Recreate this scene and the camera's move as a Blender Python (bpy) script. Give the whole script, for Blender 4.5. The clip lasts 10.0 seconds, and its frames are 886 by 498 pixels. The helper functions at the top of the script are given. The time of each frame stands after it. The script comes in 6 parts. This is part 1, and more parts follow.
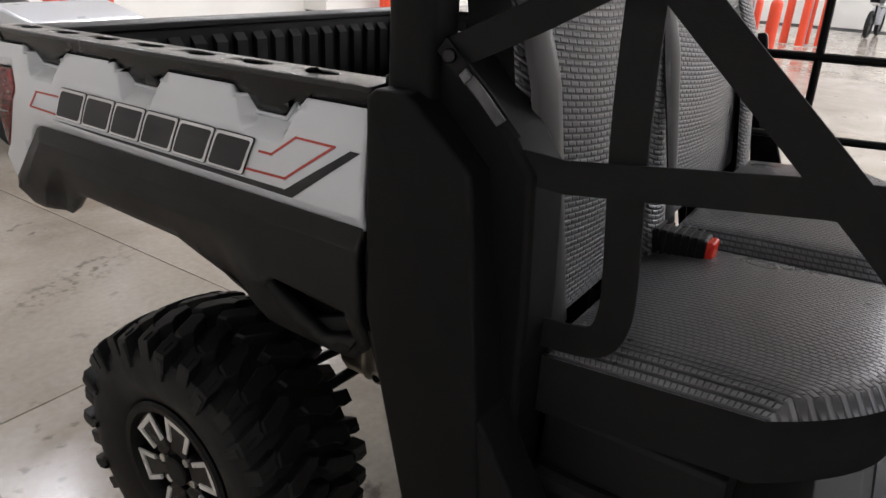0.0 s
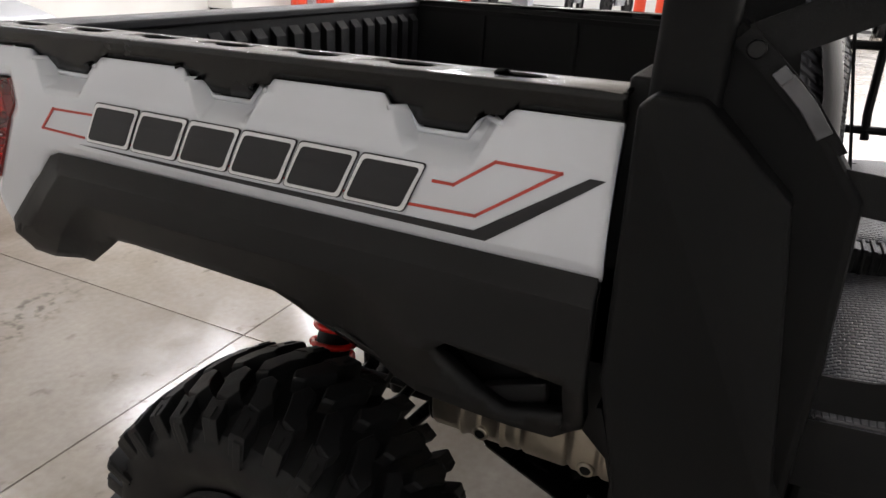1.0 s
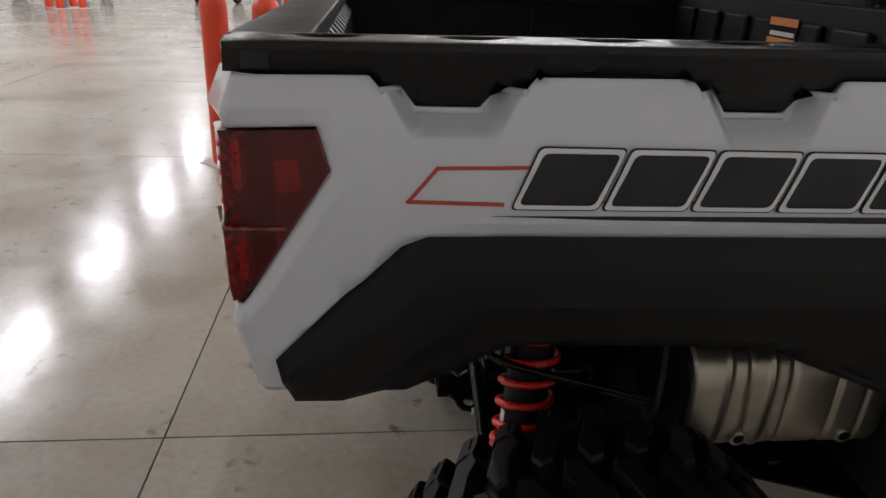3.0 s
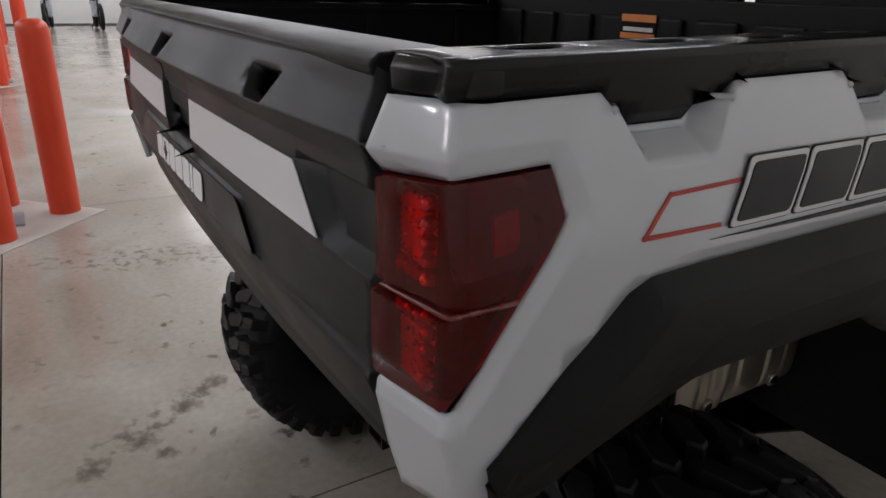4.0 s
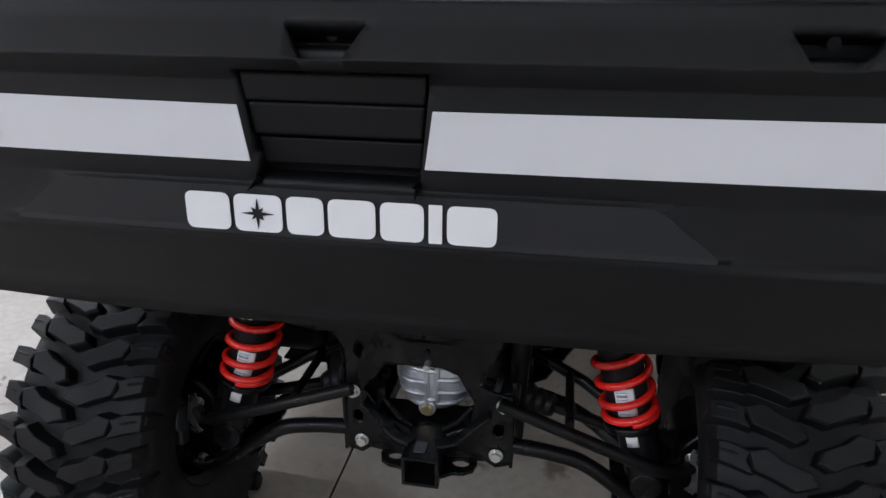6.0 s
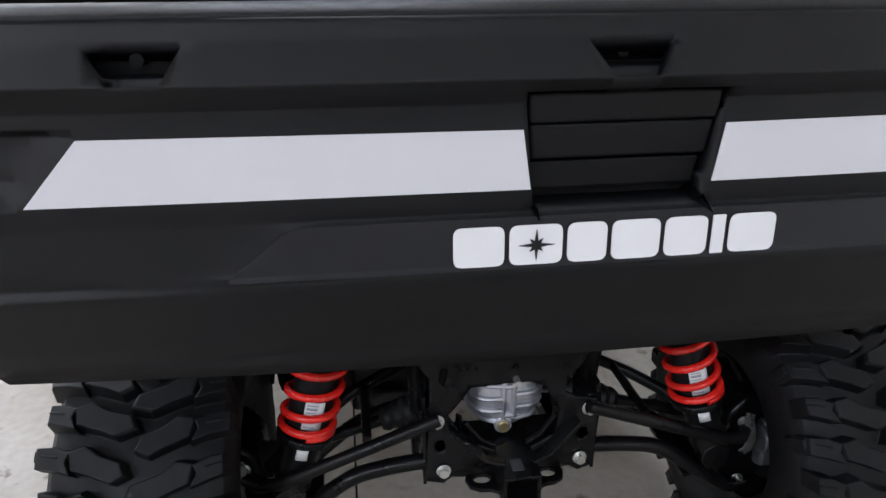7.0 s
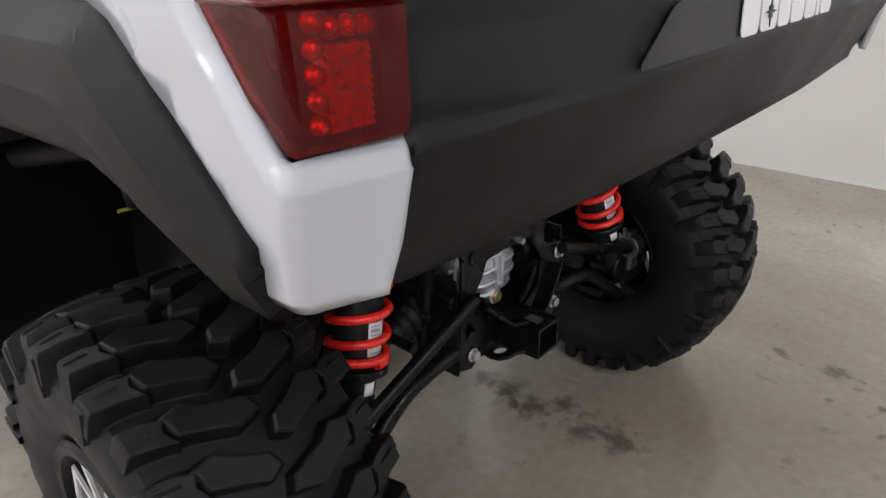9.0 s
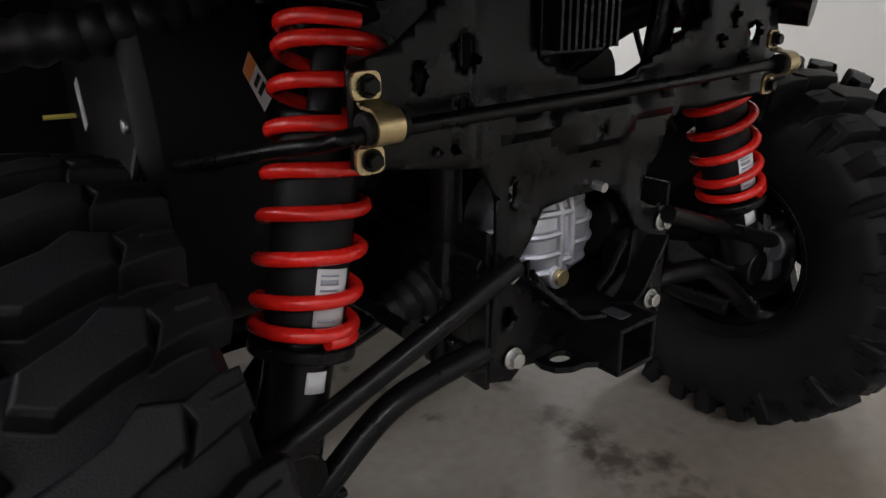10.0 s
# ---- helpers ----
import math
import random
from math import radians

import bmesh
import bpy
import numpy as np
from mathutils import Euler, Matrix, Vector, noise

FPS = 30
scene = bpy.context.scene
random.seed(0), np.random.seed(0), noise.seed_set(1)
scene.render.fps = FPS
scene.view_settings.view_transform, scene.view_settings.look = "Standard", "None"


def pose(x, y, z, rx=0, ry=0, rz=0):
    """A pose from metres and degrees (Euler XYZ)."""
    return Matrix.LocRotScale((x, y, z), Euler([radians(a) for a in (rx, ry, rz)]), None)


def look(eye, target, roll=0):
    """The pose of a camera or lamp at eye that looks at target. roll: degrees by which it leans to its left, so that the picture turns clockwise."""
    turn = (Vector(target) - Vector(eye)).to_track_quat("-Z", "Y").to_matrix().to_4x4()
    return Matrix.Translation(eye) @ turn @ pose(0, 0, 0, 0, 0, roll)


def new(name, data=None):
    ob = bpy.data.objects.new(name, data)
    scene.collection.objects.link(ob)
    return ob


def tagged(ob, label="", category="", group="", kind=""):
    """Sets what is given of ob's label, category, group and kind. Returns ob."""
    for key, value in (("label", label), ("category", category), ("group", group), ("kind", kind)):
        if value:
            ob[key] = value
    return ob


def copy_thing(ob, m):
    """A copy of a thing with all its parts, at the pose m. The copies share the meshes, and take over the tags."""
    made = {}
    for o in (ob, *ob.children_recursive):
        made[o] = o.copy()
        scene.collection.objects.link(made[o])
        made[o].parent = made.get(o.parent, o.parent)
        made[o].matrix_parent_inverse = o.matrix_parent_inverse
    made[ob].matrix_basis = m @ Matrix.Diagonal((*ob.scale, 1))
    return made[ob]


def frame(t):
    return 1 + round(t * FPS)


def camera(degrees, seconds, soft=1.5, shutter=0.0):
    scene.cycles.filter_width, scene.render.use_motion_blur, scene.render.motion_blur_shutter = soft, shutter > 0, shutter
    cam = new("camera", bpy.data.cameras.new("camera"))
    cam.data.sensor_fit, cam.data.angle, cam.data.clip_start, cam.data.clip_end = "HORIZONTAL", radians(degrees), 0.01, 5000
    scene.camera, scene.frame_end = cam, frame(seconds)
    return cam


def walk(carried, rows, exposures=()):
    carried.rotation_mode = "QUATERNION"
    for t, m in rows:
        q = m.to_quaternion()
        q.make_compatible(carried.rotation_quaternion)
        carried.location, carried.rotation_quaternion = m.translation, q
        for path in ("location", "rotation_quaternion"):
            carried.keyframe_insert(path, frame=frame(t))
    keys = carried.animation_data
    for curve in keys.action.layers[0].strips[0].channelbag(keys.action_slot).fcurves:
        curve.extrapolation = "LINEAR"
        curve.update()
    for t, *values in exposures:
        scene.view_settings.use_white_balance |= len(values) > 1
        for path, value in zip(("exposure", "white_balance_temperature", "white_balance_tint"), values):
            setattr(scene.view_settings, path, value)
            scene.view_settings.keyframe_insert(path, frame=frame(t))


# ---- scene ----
cam = camera(66.6, 10.0)
PATH = [
    (0, (1.426, 1.63, 1.426), (-0.112, 0.632, 0.627), 3.1),
    (0.5, (1.411, 1.426, 1.367), (-0.164, 0.502, 0.553), 2.7),
    (1, (1.418, 1.18, 1.376), (-0.25, 0.413, 0.583), 3.1),
    (1.5, (1.5, 0.894, 1.362), (-0.251, 0.334, 0.572), 3.6),
    (2, (1.523, 0.64, 1.341), (-0.28, 0.219, 0.585), 3.3),
    (2.2, (1.491, 0.528, 1.333), (-0.326, 0.185, 0.57), 3.1),
    (3.3, (1.32, 0.038, 1.312), (-0.471, 0.496, 0.548), 2.5),
    (3.5, (1.281, -0.042, 1.309), (-0.471, 0.57, 0.565), 2.2),
    (4, (1.102, -0.199, 1.287), (-0.485, 0.779, 0.564), 1.5),
    (4.5, (0.926, -0.383, 1.275), (-0.357, 0.925, 0.474), 0.5),
    (5, (0.75, -0.567, 1.268), (-0.225, 1.019, 0.536), 0.6),
    (5.5, (0.49, -0.609, 1.257), (-0.153, 1.145, 0.543), 0.2),
    (6, (0.219, -0.646, 1.261), (-0.106, 1.17, 0.49), 0.1),
    (6.2, (0.099, -0.675, 1.264), (-0.121, 1.152, 0.48), -0.2),
    (7.3, (-0.398, -0.586, 1.268), (0.089, 1.204, 0.52), -0.5),
    (7.5, (-0.492, -0.574, 1.261), (0.149, 1.154, 0.483), -0.6),
    (8, (-0.763, -0.541, 1.236), (0.093, 1.085, 0.446), -0.8),
    (8.5, (-0.927, -0.384, 1.193), (0.209, 1.076, 0.432), -1.2),
    (9, (-0.947, -0.279, 1.102), (0.396, 0.946, 0.267), -1.4),
    (9.5, (-0.857, -0.192, 0.938), (0.398, 1.146, 0.142), -1.3),
    (10, (-0.626, -0.115, 0.801), (0.517, 1.371, 0.105), -1.2),
]
EXPOSURES = [(0.0, -0.14, 6450, 10), (1.0, 0.04, 6500, 10), (2.2, -0.26, 6500, 10), (3.3, -0.79, 6450, 10), (4.5, -0.75, 6150, 10), (5.5, -0.45, 5900, 9), (6.0, -0.2, 5800, 8), (7.5, 0.1, 5850, 8), (8.5, 0.06, 6300, 9), (9.3, -0.09, 6300, 9), (10.0, -0.33, 6250, 9)]
walk(cam, [(t, look(eye, target, roll)) for t, eye, target, roll in PATH], EXPOSURES)

# ---------------------------------------------------------------- light
world = bpy.data.worlds.new("world")
scene.world = world
world.use_nodes = True
world.node_tree.nodes["Background"].inputs[0].default_value = (0.9, 0.95, 1.0, 1)
world.node_tree.nodes["Background"].inputs[1].default_value = 0.02
CEIL = 5.0
LAMP_POWER = 162.0

# ---------------------------------------------------------------- materials


def mat(name, color, rough=0.5, metal=0.0, bump=0.0, scale=200.0, vary=0.12, vscale=6.0, coat=0.0, rvary=0.1, detail=6.0, spec=0.5, soft_edge=0.0):
    """Two scales of variation in colour and gloss, a fine relief, and edges rounded by soft_edge metres."""
    m = bpy.data.materials.new(name)
    m.use_nodes = True
    nt = m.node_tree
    b = nt.nodes["Principled BSDF"]
    tc = nt.nodes.new("ShaderNodeTexCoord")
    n1 = nt.nodes.new("ShaderNodeTexNoise")
    n1.inputs["Scale"].default_value = vscale
    n1.inputs["Detail"].default_value = detail
    n2 = nt.nodes.new("ShaderNodeTexNoise")
    n2.inputs["Scale"].default_value = scale
    n2.inputs["Detail"].default_value = 3
    for n in (n1, n2):
        nt.links.new(tc.outputs["Object"], n.inputs["Vector"])
    ramp = nt.nodes.new("ShaderNodeMapRange")
    ramp.inputs["From Min"].default_value, ramp.inputs["From Max"].default_value = 0.3, 0.7
    ramp.inputs["To Min"].default_value, ramp.inputs["To Max"].default_value = 1 - vary, 1 + vary
    nt.links.new(n1.outputs["Fac"], ramp.inputs["Value"])
    mul = nt.nodes.new("ShaderNodeMix")
    mul.data_type, mul.blend_type = "RGBA", "MULTIPLY"
    mul.inputs["Factor"].default_value = 1.0
    mul.inputs["A"].default_value = (*color, 1)
    nt.links.new(ramp.outputs["Result"], mul.inputs["B"])
    nt.links.new(mul.outputs["Result"], b.inputs["Base Color"])
    rr = nt.nodes.new("ShaderNodeMapRange")
    rr.inputs["From Min"].default_value, rr.inputs["From Max"].default_value = 0.3, 0.7
    rr.inputs["To Min"].default_value, rr.inputs["To Max"].default_value = max(0.02, rough - rvary), min(1, rough + rvary)
    nt.links.new(n1.outputs["Fac"], rr.inputs["Value"])
    nt.links.new(rr.outputs["Result"], b.inputs["Roughness"])
    b.inputs["Metallic"].default_value = metal
    b.inputs["Coat Weight"].default_value = coat
    b.inputs["Specular IOR Level"].default_value = spec
    b.inputs["Coat Roughness"].default_value = 0.06
    round_edge = None
    if soft_edge:
        round_edge = nt.nodes.new("ShaderNodeBevel")
        round_edge.samples = 6
        round_edge.inputs["Radius"].default_value = soft_edge
        nt.links.new(round_edge.outputs["Normal"], b.inputs["Normal"])
        nt.links.new(round_edge.outputs["Normal"], b.inputs["Coat Normal"])
    if bump:
        bp = nt.nodes.new("ShaderNodeBump")
        if round_edge:
            nt.links.new(round_edge.outputs["Normal"], bp.inputs["Normal"])
        bp.inputs["Strength"].default_value = bump
        bp.inputs["Distance"].default_value = 0.001
        nt.links.new(n2.outputs["Fac"], bp.inputs["Height"])
        nt.links.new(bp.outputs["Normal"], b.inputs["Normal"])
    return m


PAINT = mat("grey_paint", (0.515, 0.54, 0.58), 0.3, 0.0, 0.02, 900, 0.03, 3, coat=1.0, rvary=0.03, soft_edge=0.006)
PLASTIC = mat("black_plastic", (0.0065, 0.0065, 0.007), 0.5, 0, 0.35, 1400, 0.15, 5, spec=0.21, soft_edge=0.003)
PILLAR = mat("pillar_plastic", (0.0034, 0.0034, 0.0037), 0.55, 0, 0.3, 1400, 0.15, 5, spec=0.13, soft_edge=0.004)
RAIL = mat("rail_plastic", (0.005, 0.005, 0.0055), 0.24, 0, 0.12, 1400, 0.15, 5, spec=0.32, soft_edge=0.003)
GATE = mat("gate_plastic", (0.006, 0.0062, 0.0075), 0.46, 0, 0.3, 1400, 0.15, 4, spec=0.28, soft_edge=0.004)
GATE_SMOOTH = mat("smooth_plastic", (0.0165, 0.017, 0.020), 0.42, 0, 0.15, 1600, 0.08, 5, spec=0.32)
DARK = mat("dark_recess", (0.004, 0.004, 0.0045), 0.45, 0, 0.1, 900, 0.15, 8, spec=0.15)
RUBBER = mat("tyre_rubber", (0.0070, 0.0072, 0.008), 0.54, 0, 0.35, 500, 0.3, 14, spec=0.24, soft_edge=0.004)
STEEL = mat("black_steel", (0.0045, 0.0045, 0.005), 0.3, 0, 0.2, 300, 0.25, 12, rvary=0.12, spec=0.24)
SPRING = mat("red_spring", (0.72, 0.016, 0.010), 0.26, 0, 0.05, 300, 0.1, 20, coat=0.4)
MACHINED = mat("machined_face", (0.78, 0.78, 0.78), 0.35, 0.5, 0.1, 400, 0.1, 40)
ZINC = mat("zinc", (0.62, 0.62, 0.6), 0.32, 0.9, 0.1, 400, 0.15, 40)
GOLD = mat("yellow_zinc", (0.62, 0.5, 0.27), 0.32, 0.9, 0.1, 400, 0.25, 40)
ALLOY = mat("cast_alloy", (0.50, 0.51, 0.55), 0.38, 0.7, 0.5, 350, 0.2, 30)
HEATSHIELD = mat("heat_shield", (0.42, 0.385, 0.325), 0.36, 0.95, 0.25, 160, 0.2, 9)
WHITE = mat("white_decal", (0.86, 0.86, 0.88), 0.4, 0, 0.03, 900, 0.03, 8)
SILVER_DECAL = mat("silver_decal", (0.7, 0.7, 0.73), 0.38, 0.0, 0.05, 1500, 0.02, 6)
CHAR_DECAL = mat("charcoal_decal", (0.014, 0.014, 0.016), 0.4, 0, 0.03, 900, 0.08, 8, spec=0.3)
EDGE_DECAL = mat("light_decal", (0.66, 0.67, 0.68), 0.4, 0, 0.03, 900, 0.03, 8)
RED_DECAL = mat("red_decal", (0.42, 0.045, 0.03), 0.4, 0, 0.03, 900, 0.05, 8)
ORANGE = mat("orange_label", (0.65, 0.22, 0.06), 0.5, 0, 0.03, 900, 0.1, 30)
LABEL = mat("paper_label", (0.66, 0.66, 0.66), 0.5, 0, 0.03, 900, 0.06, 40)
BOLLARD = mat("orange_bollard", (0.68, 0.062, 0.02), 0.42, 0, 0.1, 120, 0.1, 3)
COLUMN = mat("grey_column", (0.3, 0.32, 0.36), 0.45, 0, 0.15, 120, 0.1, 4)
WALLPAINT = mat("wall_paint", (0.80, 0.79, 0.75), 0.7, 0, 0.25, 60, 0.04, 1.2)
PAD = mat("pad_concrete", (0.5, 0.48, 0.44), 0.6, 0, 0.4, 60, 0.15, 5)
SEAT = mat("seat_vinyl", (0.022, 0.022, 0.025), 0.4, 0, 0.2, 500, 0.12, 8)
WEBBING = mat("belt_webbing", (0.006, 0.006, 0.0065), 0.7, 0, 0.5, 700, 0.2, 20, spec=0.2)
HOSE = mat("dark_hose", (0.006, 0.006, 0.0065), 0.5, 0, 0.2, 200, 0.2, 20, spec=0.3)


def lens_material():
    """Clear red plastic: see-through, slightly milky, with a glossy skin."""
    m = bpy.data.materials.new("red_lens")
    m.use_nodes = True
    nt = m.node_tree
    nt.nodes.remove(nt.nodes["Principled BSDF"])
    clear = nt.nodes.new("ShaderNodeBsdfTransparent")
    clear.inputs["Color"].default_value = (0.80, 0.035, 0.028, 1)
    milk = nt.nodes.new("ShaderNodeBsdfDiffuse")
    milk.inputs["Color"].default_value = (0.34, 0.009, 0.007, 1)
    gloss = nt.nodes.new("ShaderNodeBsdfGlossy")
    gloss.inputs["Roughness"].default_value = 0.05
    fres = nt.nodes.new("ShaderNodeFresnel")
    fres.inputs["IOR"].default_value = 1.45
    one, two = nt.nodes.new("ShaderNodeMixShader"), nt.nodes.new("ShaderNodeMixShader")
    one.inputs[0].default_value = 0.17
    nt.links.new(clear.outputs[0], one.inputs[1])
    nt.links.new(milk.outputs[0], one.inputs[2])
    nt.links.new(fres.outputs[0], two.inputs[0])
    nt.links.new(one.outputs[0], two.inputs[1])
    nt.links.new(gloss.outputs[0], two.inputs[2])
    nt.links.new(two.outputs[0], nt.nodes["Material Output"].inputs["Surface"])
    return m


LENS = lens_material()


def lamp_material(name, color, strength):
    m = bpy.data.materials.new(name)
    m.use_nodes = True
    b = m.node_tree.nodes["Principled BSDF"]
    b.inputs["Base Color"].default_value = (*color, 1)
    b.inputs["Emission Color"].default_value = (*color, 1)
    b.inputs["Emission Strength"].default_value = strength
    return m


TUBE = lamp_material("tube_light", (0.97, 0.96, 1.0), 16.0)
REFLECTOR = mat("red_reflector", (0.85, 0.026, 0.018), 0.32, 0.8, 0.55, 420, 0.2, 160)
CELL = mat("red_cell", (0.50, 0.014, 0.011), 0.22, 0.6, 0.2, 420, 0.25, 100)
SIDE_REFLEX = mat("side_reflex", (0.35, 0.012, 0.01), 0.35, 0.3, 0.9, 330, 0.3, 120)
GUIDE = mat("guide_steel", (0.09, 0.092, 0.1), 0.4, 0.5, 0.2, 300, 0.2, 30)
LAMP_EDGE = mat("lamp_edge", (0.13, 0.008, 0.007), 0.25, 0, 0.02, 300, 0.1, 30, coat=0.5)
HOUSING = mat("lamp_shell", (0.035, 0.006, 0.006), 0.35, 0, 0.1, 300, 0.2, 30)


def floor_material():
    m = bpy.data.materials.new("polished_concrete")
    m.use_nodes = True
    nt = m.node_tree
    b = nt.nodes["Principled BSDF"]
    geo = nt.nodes.new("ShaderNodeNewGeometry")
    info = nt.nodes.new("ShaderNodeObjectInfo")

    def noise_node(scale, detail, dist=0.0):
        n = nt.nodes.new("ShaderNodeTexNoise")
        n.inputs["Scale"].default_value, n.inputs["Detail"].default_value = scale, detail
        n.inputs["Distortion"].default_value = dist
        nt.links.new(geo.outputs["Position"], n.inputs["Vector"])
        return n

    def ramp_node(src, stops):
        r = nt.nodes.new("ShaderNodeValToRGB")
        while len(r.color_ramp.elements) < len(stops):
            r.color_ramp.elements.new(0.5)
        for e, (p, c) in zip(r.color_ramp.elements, stops):
            e.position, e.color = p, (*c, 1)
        nt.links.new(src, r.inputs["Fac"])
        return r

    def mix(kind, fac, a, bb):
        x = nt.nodes.new("ShaderNodeMix")
        x.data_type, x.blend_type = "RGBA", kind
        for sock, val in (("Factor", fac), ("A", a), ("B", bb)):
            if hasattr(val, "is_output"):
                nt.links.new(val, x.inputs[sock])
            else:
                x.inputs[sock].default_value = val
        return x.outputs["Result"]

    cloud = ramp_node(noise_node(0.9, 8, 0.6).outputs["Fac"], ((0.26, (0.24, 0.197, 0.155)), (0.42, (0.335, 0.297, 0.253)), (0.58, (0.41, 0.377, 0.334)), (0.75, (0.51, 0.482, 0.44))))
    grain = ramp_node(noise_node(35, 8).outputs["Fac"], ((0.3, (0.9, 0.895, 0.885)), (0.7, (1.05, 1.05, 1.05))))
    col = mix("MULTIPLY", 1.0, cloud.outputs["Color"], grain.outputs["Color"])
    # dark scuffs and tyre marks
    spots = ramp_node(noise_node(14, 5, 0.3).outputs["Fac"], ((0.6, (0, 0, 0)), (0.7, (1, 1, 1))))
    where = ramp_node(noise_node(1.7, 3).outputs["Fac"], ((0.48, (0, 0, 0)), (0.62, (1, 1, 1))))
    spot = mix("MULTIPLY", 1.0, spots.outputs["Color"], where.outputs["Color"])
    col = mix("MIX", spot, col, (0.13, 0.11, 0.095, 1))
    # drip trails beside and under the vehicle
    def trail(cx, cy, length, width, turn):
        mp = nt.nodes.new("ShaderNodeMapping")
        mp.vector_type = "TEXTURE"
        mp.inputs["Location"].default_value = (cx, cy, 0)
        mp.inputs["Rotation"].default_value = (0, 0, radians(turn))
        mp.inputs["Scale"].default_value = (length, width, 1)
        nt.links.new(geo.outputs["Position"], mp.inputs["Vector"])
        ln = nt.nodes.new("ShaderNodeVectorMath")
        ln.operation = "LENGTH"
        nt.links.new(mp.outputs["Vector"], ln.inputs[0])
        return ramp_node(ln.outputs["Value"], ((0.45, (1, 1, 1)), (1.0, (0, 0, 0)))).outputs["Color"]
    drips = ramp_node(noise_node(21, 2).outputs["Fac"], ((0.5, (0, 0, 0)), (0.68, (0.75, 0.75, 0.75)))).outputs["Color"]
    for place in ((-0.85, -0.05, 0.36, 0.10, -58), (0.26, 0.42, 0.34, 0.10, 94), (-2.3, 0.2, 0.8, 0.2, 70), (0.05, -1.25, 0.5, 0.15, 20)):
        col = mix("MIX", mix("MULTIPLY", 1.0, drips, trail(*place)), col, (0.10, 0.082, 0.068, 1))
    # single dark drops, round but ragged
    ragged = noise_node(38, 4)
    for cx, cy, r in ((-0.91, 0.075, 0.055), (-0.78, -0.082, 0.06), (-0.97, 0.13, 0.045), (-1.01, 0.19, 0.05), (-0.70, -0.22, 0.05), (-0.69, -0.03, 0.035), (0.262, 0.60, 0.05), (0.243, 0.51, 0.055),
                      (0.262, 0.68, 0.045), (0.24, 0.36, 0.04), (0.275, 0.285, 0.055), (0.22, 0.55, 0.035), (0.30, 0.45, 0.04), (0.26, 0.85, 0.05), (0.90, -0.04, 0.045), (-1.0, 1.27, 0.045)):
        ln = nt.nodes.new("ShaderNodeVectorMath")
        ln.operation = "DISTANCE"
        nt.links.new(geo.outputs["Position"], ln.inputs[0])
        ln.inputs[1].default_value = (cx, cy, 0)
        sc = nt.nodes.new("ShaderNodeMath")
        sc.operation = "MULTIPLY_ADD"
        nt.links.new(ln.outputs["Value"], sc.inputs[0])
        sc.inputs[1].default_value = 0.5 / r
        nt.links.new(ragged.outputs["Fac"], sc.inputs[2])
        drop = ramp_node(sc.outputs[0], ((0.62, (0.8, 0.8, 0.8)), (1.0, (0, 0, 0)))).outputs["Color"]
        col = mix("MIX", drop, col, (0.105, 0.085, 0.07, 1))
    tint = ramp_node(info.outputs["Random"], ((0.0, (0.94, 0.94, 0.94)), (1.0, (1.05, 1.05, 1.04))))
    col = mix("MULTIPLY", 1.0, col, tint.outputs["Color"])
    nt.links.new(col, b.inputs["Base Color"])
    rr = nt.nodes.new("ShaderNodeMapRange")
    rr.inputs["From Min"].default_value, rr.inputs["From Max"].default_value = 0.3, 0.7
    rr.inputs["To Min"].default_value, rr.inputs["To Max"].default_value = 0.1, 0.25
    nt.links.new(noise_node(5, 8).outputs["Fac"], rr.inputs["Value"])
    nt.links.new(rr.outputs["Result"], b.inputs["Roughness"])
    bp = nt.nodes.new("ShaderNodeBump")
    bp.inputs["Strength"].default_value, bp.inputs["Distance"].default_value = 0.12, 0.002
    nt.links.new(noise_node(60, 6).outputs["Fac"], bp.inputs["Height"])
    nt.links.new(bp.outputs["Normal"], b.inputs["Normal"])
    return m


CONCRETE = floor_material()

# ---------------------------------------------------------------- mesh helpers


def part(name, bm, material, parent=None, label="", smooth=35.0, bevel=0.0, solid=0.0, segments=2):
    """Links a bmesh as one mesh object, under a thing or a part."""
    me = bpy.data.meshes.new(name)
    bm.normal_update()
    bm.to_mesh(me)
    bm.free()
    if smooth:
        me.shade_smooth()
        me.set_sharp_from_angle(angle=radians(smooth))
    me.materials.append(material)
    ob = new(name, me)
    if solid:
        mod = ob.modifiers.new("solid", "SOLIDIFY")
        mod.thickness, mod.offset = solid, -1
    if bevel:
        mod = ob.modifiers.new("bevel", "BEVEL")
        mod.width, mod.segments, mod.limit_method, mod.angle_limit = bevel, segments, "ANGLE", radians(38)
        mod.harden_normals = False
    if parent:
        ob.parent = parent
    if label:
        ob["label"] = label
    return ob


def add_box(bm, lo, hi):
    c = [(a + b) / 2 for a, b in zip(lo, hi)]
    s = [b - a for a, b in zip(lo, hi)]
    return bmesh.ops.create_cube(bm, size=1, matrix=Matrix.Translation(c) @ Matrix.Diagonal((*s, 1)))["verts"]


def box(lo, hi):
    bm = bmesh.new()
    add_box(bm, lo, hi)
    return bm


